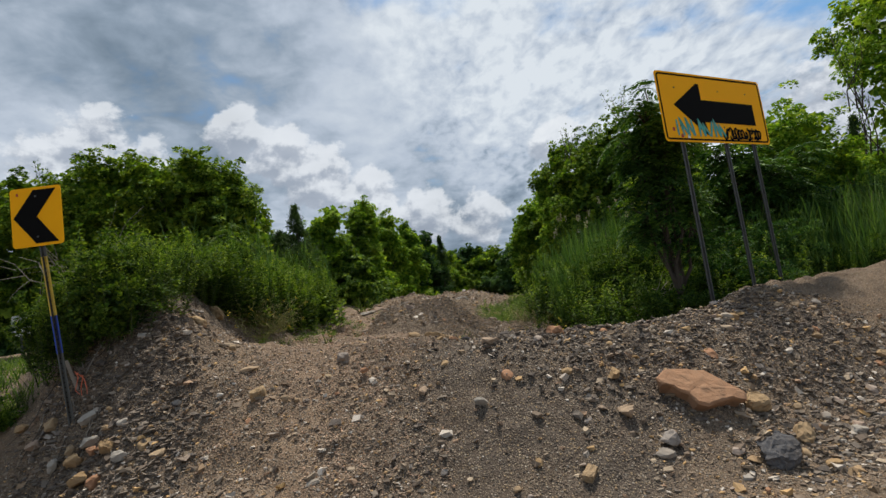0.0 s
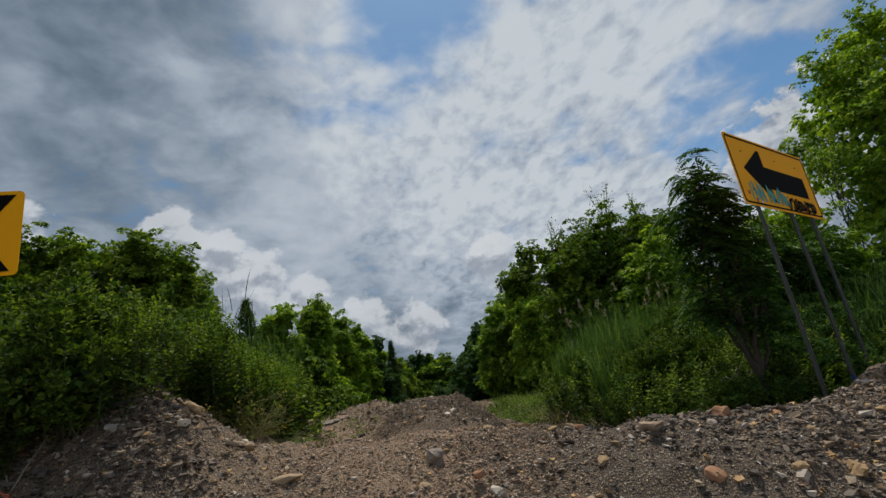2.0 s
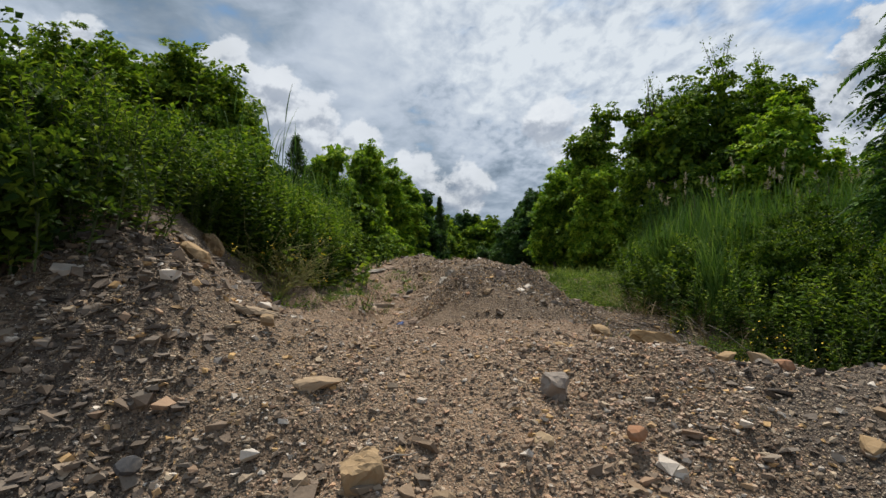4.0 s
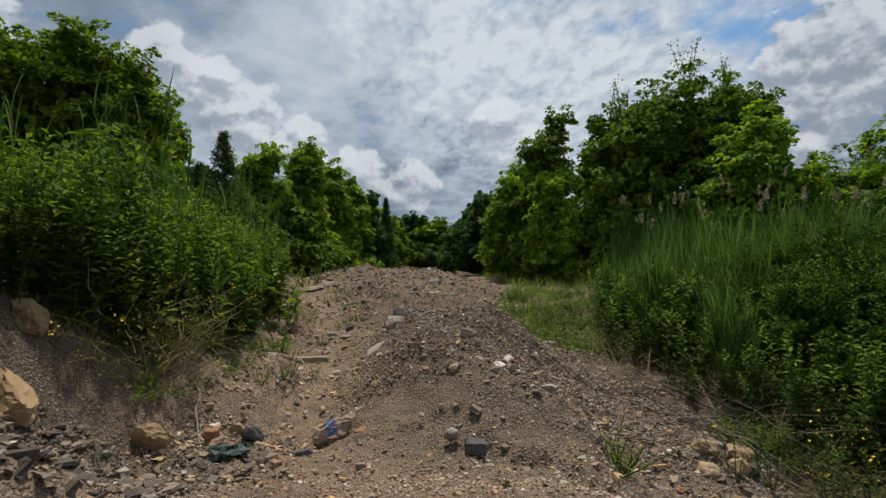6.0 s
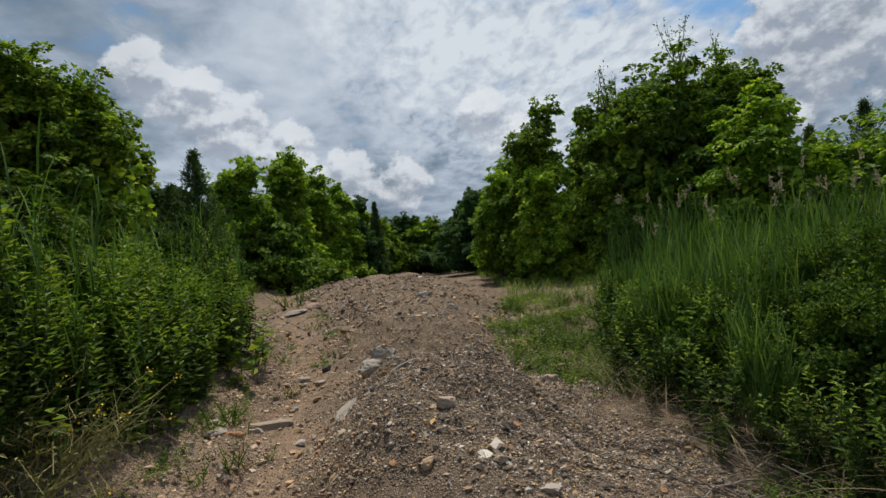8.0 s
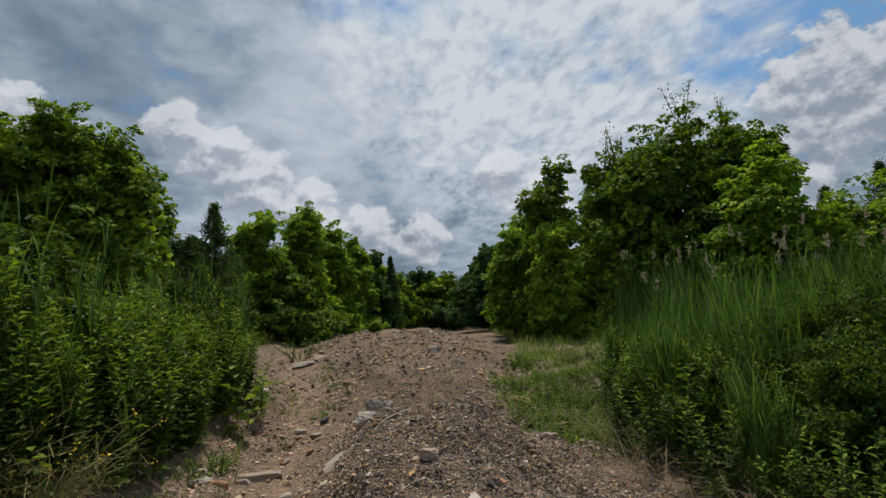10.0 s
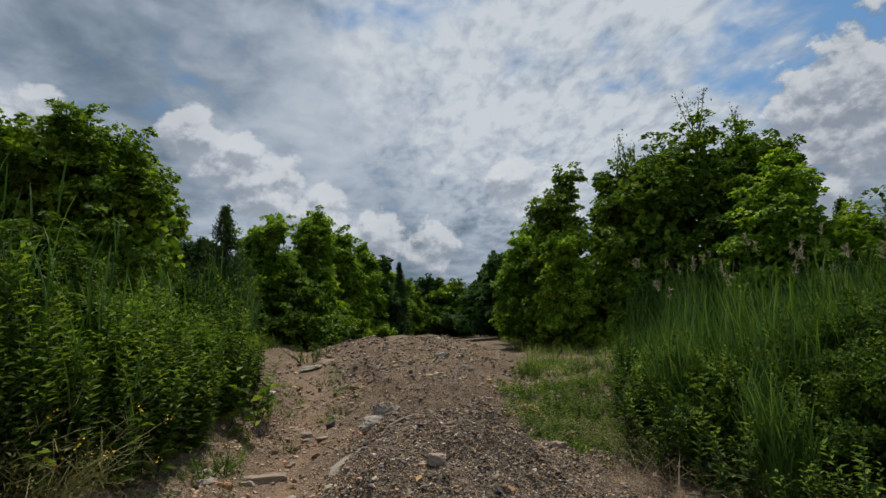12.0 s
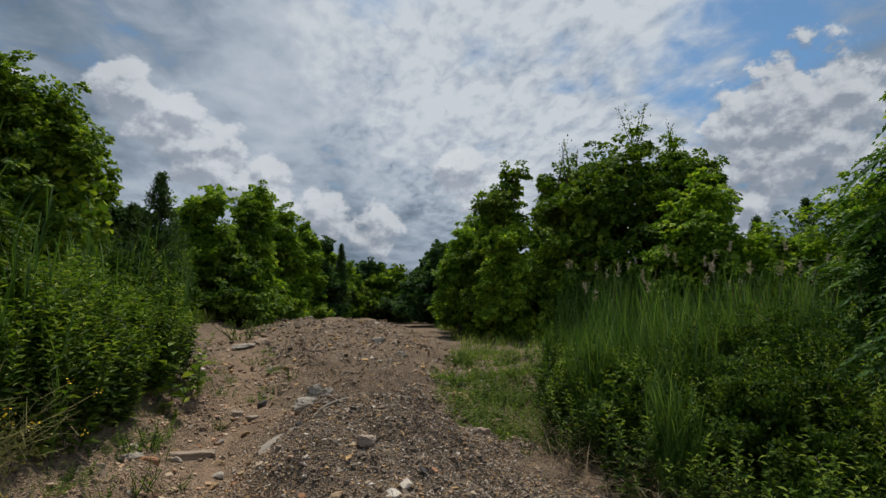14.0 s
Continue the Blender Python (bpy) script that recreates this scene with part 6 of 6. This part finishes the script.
def gravel(name, seed, n, box, lo, hi, label, mat_=None):
    """Uncounted small stones lying on the surface."""
    rng = np.random.default_rng(seed)
    bv = np.array([(a, b, c) for a in (-1, 1) for b in (-1, 1) for c in (-1, 1)], float) * 0.75
    bf = np.array([(0, 1, 3), (0, 3, 2), (4, 6, 7), (4, 7, 5), (0, 4, 5), (0, 5, 1), (2, 3, 7), (2, 7, 6), (0, 2, 6), (0, 6, 4), (1, 5, 7), (1, 7, 3)])
    x, y = rng.uniform(box[0], box[1], n * 3), rng.uniform(box[2], box[3], n * 3)
    lim_l = curve(y, (5.2, 6.2, 6.9, 7.6, 8.6, 9.6, 12, 14, 16, 24), (-4.7, -4.7, -4.7, -4.3, -3.7, -3.45, -3.6, -3.7, -4.5, -6.0))
    lim_r = np.where(y > 6.6, curve(y, (7, 8.3, 9.5, 11, 12.5, 14, 17, 24), (1.9, 1.4, 1.3, 1.3, 1.3, 1.4, 2.2, 3.4)), 6.5)
    ok = (x > lim_l) & (x < lim_r) & (rng.random(n * 3) > (0.7 if lo > 0.0075 else 0.2) * trodden(x, y))
    patch = rough(x, y, 0.9, 31) * 0.6 + rough(x, y, 2.3, 32) * 0.4
    ok &= rng.random(n * 3) < 0.55 + 0.7 * patch
    rim = np.minimum(np.minimum(x - box[0], box[1] - x) / 1.2, np.minimum((y - box[2]) / 1.4, (box[3] - y) / 0.4)) + 0.5 * rough(x, y, 1.7, 33)
    ok &= rng.random(n * 3) < np.clip(rim, 0.02, 1)
    if lo > 0.015:
        ok &= ~((y > 5.2) & (y < 7.8) & (x > -2.9) & (x < 0.8))
    x, y = x[ok][:n], y[ok][:n]
    m = len(x)
    size = lo * (hi / lo) ** (rng.random(m) ** 2.2)
    sc = size[:, None] * rng.uniform(0.5, 1.0, (m, 3)) * np.array([1, 0.8, 0.3 if mat_ is DARKGRAVEL else 0.5])
    v = (bv[None] + rng.uniform(-0.5, 0.5, (m, 8, 3))) * sc[:, None]
    a = rng.uniform(0, 2 * math.pi, m)
    b = rng.normal(0, 0.5, m)
    ca, sa, cb, sb = np.cos(a), np.sin(a), np.cos(b), np.sin(b)
    v = np.stack([v[..., 0], v[..., 1] * cb[:, None] - v[..., 2] * sb[:, None], v[..., 1] * sb[:, None] + v[..., 2] * cb[:, None]], -1)
    v = np.stack([v[..., 0] * ca[:, None] - v[..., 1] * sa[:, None], v[..., 0] * sa[:, None] + v[..., 1] * ca[:, None], v[..., 2]], -1)
    v = v + np.stack([x, y, ground_at(x, y) + size * 0.2], 1)[:, None]
    f = (np.arange(m)[:, None, None] * 8 + bf[None]).reshape(-1, 3)
    me = flat_mesh(name, v.reshape(-1, 3), f)
    me.materials.append(mat_ or GRAVEL)
    return tagged(new(name, me), label, "gravel", kind="stuff")


gravel("gravel", 601, 52000, (-6.0, 7.5, 1.0, 9.5), 0.008, 0.026, "small mixed grey and tan gravel on the mound")
gravel("gravel", 605, 16000, (-2.6, 0.2, 3.6, 8.0), 0.007, 0.018, "fine tan gravel on the crest", TANGRAVEL)
gravel("gravel", 604, 6200, (-6.0, 7.5, 1.0, 9.5), 0.02, 0.06, "coarse broken stones on the mound")
gravel("gravel", 606, 5200, (-5.0, -2.6, 4.0, 8.6), 0.016, 0.06, "flaky dark shale on the hump", DARKGRAVEL)
gravel("gravel", 607, 6500, (-1.0, 5.0, 3.7, 7.0), 0.014, 0.05, "dark broken shale on the mound", DARKGRAVEL)
gravel("gravel", 611, 9000, (-4.2, 2.6, 12.0, 19), 0.010, 0.036, "scattered small stones on the brown earth of the ridge")
gravel("gravel", 602, 24000, (-3.0, 2.2, 8.5, 12.7), 0.008, 0.024, "small mixed grey and tan gravel on the ridge")
gravel("gravel", 608, 34000, (-2.6, 1.6, 8.4, 12.6), 0.006, 0.016, "fine speckled gravel on the ridge")
gravel("gravel", 609, 9000, (-1.9, 1.4, 8.8, 12.9), 0.010, 0.034, "dark broken shale on the ridge", DARKGRAVEL)
gravel("gravel", 610, 700, (-3.6, 1.4, 8.3, 15.5), 0.02, 0.055, "coarse broken stones on the ridge and the path")
gravel("gravel", 612, 6000, (-4.0, -1.6, 8.6, 17), 0.012, 0.045, "small broken stones along the worn path", TANGRAVEL)
gravel("gravel", 603, 9000, (-5.5, 3.0, 15, 32), 0.02, 0.09, "small mixed stones along the far ridge")

# a clod of red earth with dry roots at the gully's far side
for i, (x, y, w) in enumerate(((2.75, 8.05, 0.55), (3.05, 8.25, 0.42), (2.5, 8.3, 0.36))):
    rock("earth_clod", rock_mesh("earth_clod", 820 + i, w, w * 0.8, w * 0.75, 6, 4, 0.14), CLOD, x, y, 40 * i, 0, "crumbling clod of red-brown earth in the gully", 0.2, "earth clods")

# ---------- odds and ends ----------


def stick(x, y, length, turn, radius, mat_, label, lift=0.02, rise=0.0, name="dead_branch"):
    """A bare stick lying on the ground, following its slope."""
    rng = np.random.default_rng(int(abs(x * 91 + y * 37) * 10))
    a = radians(turn)
    t = np.linspace(0, 1, 7)
    px, py = x + np.cos(a) * length * t + rng.normal(0, 0.015 * length, 7), y + np.sin(a) * length * t + rng.normal(0, 0.015 * length, 7)
    pz = ground_at(px, py) + lift + rise * t
    me = flat_mesh(name, *tube_arrays(np.stack([px, py, pz], 1), np.linspace(radius, radius * 0.45, 7), 6), True)
    me.materials.append(mat_)
    return tagged(new(name, me), label, "branch", "dead sticks")


for x, y, ln, turn, r in ((-3.95, 5.05, 0.8, 40, 0.008), (-4.05, 4.75, 0.5, -20, 0.006), (-3.9, 4.7, 0.55, 75, 0.007), (-3.55, 7.75, 0.35, -40, 0.018), (-2.2, 5.0, 0.25, 20, 0.006),
                           (-1.75, 10.7, 0.62, 28, 0.022), (-3.55, 9.6, 0.9, -70, 0.010), (1.0, 7.6, 0.7, 15, 0.012), (1.3, 9.0, 0.9, 160, 0.010), (1.5, 9.6, 1.1, 200, 0.009), (-4.3, 6.0, 0.9, 60, 0.014)):
    stick(x, y, ln, turn, r, BARK if x < -3.8 else DEADWOOD, "dry dead stick lying on the gravel")
few = random.Random(77)
for i in range(22):
    stick(few.uniform(-4.6, -3.75), few.uniform(4.9, 5.5), few.uniform(0.25, 0.6), few.uniform(0, 360), few.uniform(0.003, 0.006), BARK if i % 3 else DEADWOOD, "thin dead twig on the slope of the hump", 0.03, few.uniform(0.0, 0.3))
for i in range(34):
    stick(few.uniform(0.9, 2.4), few.uniform(7.8, 10.6), few.uniform(0.5, 1.2), few.uniform(120, 240), few.uniform(0.003, 0.007), DEADWOOD if i % 2 else BARK, "dry dead stalk fallen into the gully", 0.04, few.uniform(0.0, 0.35))


def survey_stake():
    x, y = -4.2, 5.2
    t = thing("wooden_stake", x, y, None, 20, "weathered wooden stake tied with an orange-red ribbon", "stake")
    bm = bmesh.new()
    bmesh.ops.create_cube(bm, size=1.0, matrix=pose(0, 0, 0.12, 6, -14, 0) @ Matrix.Diagonal((0.034, 0.018, 0.5, 1)))
    bmesh.ops.bevel(bm, geom=bm.edges[:], offset=0.003, segments=1, affect="EDGES")
    part("stake", bm, DEADWOOD, t)
    rng = np.random.default_rng(4)
    for i in range(3):
        p = np.array([[0.02, -0.03, 0.22], [0.05 + 0.03 * i, -0.06, 0.17], [0.03 + 0.05 * i, -0.07, 0.06], [0.06 + 0.03 * i, -0.08, -0.02]]) + rng.normal(0, 0.01, (4, 3))
        part("ribbon", tube_arrays(p, [0.003, 0.005, 0.005, 0.003], 4), ORANGE, t, "orange-red plastic ribbon")


survey_stake()


def dead_shrub(x, y, height, seed, label):
    """A bare grey snag with forking boughs."""
    rng = np.random.default_rng(seed)
    t = thing("dead_tree", x, y, None, 0, label, "tree", "dead snags")
    part("trunk", tube_arrays(limb_line(rng, np.array([0, 0, -0.1]), np.array([0.1, 0, height * 0.5]), 0, 5), np.linspace(0.035, 0.02, 5), 6), DEADWOOD, t, smooth=True)
    for i in range(9):
        a = i * 2.4
        b0 = np.array([0.05, 0, height * rng.uniform(0.2, 0.5)])
        b1 = b0 + np.array([math.cos(a) * 0.5, math.sin(a) * 0.5, rng.uniform(0.25, 0.6)]) * height * rng.uniform(0.5, 0.9)
        bough = part("bough", tube_arrays(limb_line(rng, b0, b1, 0.08, 5), np.linspace(0.013, 0.004, 5), 5), DEADWOOD, t, smooth=True)
        for j in range(3):
            c0 = b0 + (b1 - b0) * rng.uniform(0.4, 0.95)
            part("twig", tube_arrays(limb_line(rng, c0, c0 + rng.normal(0, 0.16, 3) * height + np.array([0, 0, 0.1]), 0.05, 4), np.linspace(0.006, 0.002, 4), 4), DEADWOOD, bough, smooth=True)
    return t


dead_shrub(-7.3, 9.2, 3.4, 7, "bare bleached dead tree behind the chevron sign")
dead_shrub(3.1, 8.75, 1.2, 8, "bare dead branches under the sumac")
dead_shrub(6.2, 11.2, 2.0, 9, "bare brown dead bush among the reeds")


def mustard(x, y, seed, size, label):
    """A sprawling plant of thin wiry stems with scattered yellow flowers."""
    rng = np.random.default_rng(seed)
    t = thing("mustard_plant", x, y, None, 0, label, "weed", "mustard plants")
    for i in range(26):
        a = rng.uniform(0, 2 * math.pi)
        ln = size * rng.uniform(0.5, 1.1)
        out = np.array([math.cos(a), math.sin(a), rng.uniform(0.25, 1.3)])
        tip = out / np.linalg.norm(out) * ln
        line = limb_line(rng, np.array([0, 0, 0.02]), tip, 0.1, 5)
        rods = [tube_arrays(line, np.linspace(0.005, 0.002, 5), 3)]
        for j in range(7):
            c = line[0] + (tip - line[0]) * rng.uniform(0.3, 1.0)
            rods.append(tube_arrays(np.array([c, c + rng.normal(0, 0.09, 3) + np.array([0, 0, 0.07])]), [0.0025, 0.0012], 3))
        part("stem", join(rods), MUSTARD, t)
        if rng.random() < 0.32:
            q = 6
            pp = tip + rng.normal(0, 0.02, (q, 3))
            part("blossom", leaf_arrays(pp, rng.normal(0, 1, (q, 3)), rng.normal(0, 1, (q, 3)), np.full(q, 0.020), np.full(q, 0.018)), PETAL, t, "small yellow flowers")
    m = 260
    p = unit(rng.normal(0, 1, (m, 3))) * np.array([1, 1, 0.8]) * (size * 0.75 * rng.random((m, 1)) ** 0.5)
    p[:, 2] = np.abs(p[:, 2])
    part("foliage", leaf_arrays(p, rng.normal(0, 1, (m, 3)) + np.array([0, 0, 0.3]), rng.normal(0, 0.5, (m, 3)) + np.array([0, 0, 1.0]), rng.uniform(0.03, 0.07, m), rng.uniform(0.012, 0.022, m)), MUSTARD, t)


MUSTARD = leaf_material("mustard_stem", (0.09, 0.10, 0.035), (0.20, 0.20, 0.075), (0.34, 0.31, 0.14), 0.2, 0.8)
mustard(-3.8, 9.2, 1, 1.15, "sprawling wiry mustard plant with small yellow flowers")
mustard(-4.1, 9.3, 2, 1.0, "sprawling wiry mustard plant with small yellow flowers")
mustard(-3.75, 9.65, 3, 0.7, "sprawling wiry mustard plant with small yellow flowers")
mustard(1.55, 8.15, 4, 0.6, "sprawling wiry mustard plant with small yellow flowers")


def painted_stone():
    me = rock_mesh("painted_stone", 777, 0.38, 0.26, 0.22, 9, 4, 0.09)
    ob = rock("painted_stone", me, STONE, -2.26, 8.85, 10, 0, "pale stone with a blue spray-paint mark", 0.2, "loose rocks")
    me.materials.append(BLUEMARK)
    # the mark covers part of the face that looks down the path
    for f in me.polygons:
        c, n = f.center, f.normal
        if n.y < -0.25 and n.z > -0.1 and abs(c.x + 0.03) < 0.035 and c.z > 0.0:
            f.material_index = 1
    return ob


painted_stone()


def bottle(x, y, turn):
    t = thing("plastic_bottle", x, y, float(ground_at(x, y)) + 0.035, turn, "crushed yellow plastic bottle lying in the gully", "bottle")
    prof = [(0.0, 0.004), (0.0, 0.03), (0.02, 0.034), (0.10, 0.033), (0.13, 0.028), (0.155, 0.012), (0.175, 0.012)]
    pts = np.array([[a, 0, 0] for a, _ in prof])
    part("body", tube_arrays(pts, [r for _, r in prof], 10), PETAL, t, smooth=True)
    part("cap", tube_arrays(np.array([[0.172, 0, 0], [0.195, 0, 0]]), [0.015, 0.015], 10), WHITE, t, "white screw cap")


bottle(1.95, 7.95, 30)


def rag(x, y, seed):
    """A scrap of dark teal sheeting crumpled among the stones."""
    rng = np.random.default_rng(seed)
    n = 9
    gx, gy = np.meshgrid(np.linspace(-0.12, 0.12, n), np.linspace(-0.08, 0.08, n))
    gx, gy = gx + rng.normal(0, 0.016, gx.shape) + x, gy + rng.normal(0, 0.016, gy.shape) + y
    z = ground_at(gx, gy) + 0.02 + 0.05 * rng.random(gx.shape)
    v = np.stack([gx.ravel(), gy.ravel(), z.ravel()], 1)
    a = (np.arange(n - 1)[:, None] * n + np.arange(n - 1)[None]).ravel()
    me = flat_mesh("plastic_scrap", v, np.stack([a, a + 1, a + n + 1, a + n], 1))
    me.materials.append(SCRAP)
    ob = tagged(new("plastic_scrap", me), "crumpled dark teal plastic scrap among the stones", "litter")
    ob.modifiers.new("thickness", "SOLIDIFY").thickness = 0.003
    return ob


SCRAP = plain_material("dark_teal_plastic", (0.025, 0.065, 0.058), 0.6, wear=0.85, wear_color=(0.13, 0.10, 0.075), scale=20)
rag(-2.95, 8.5, 3)
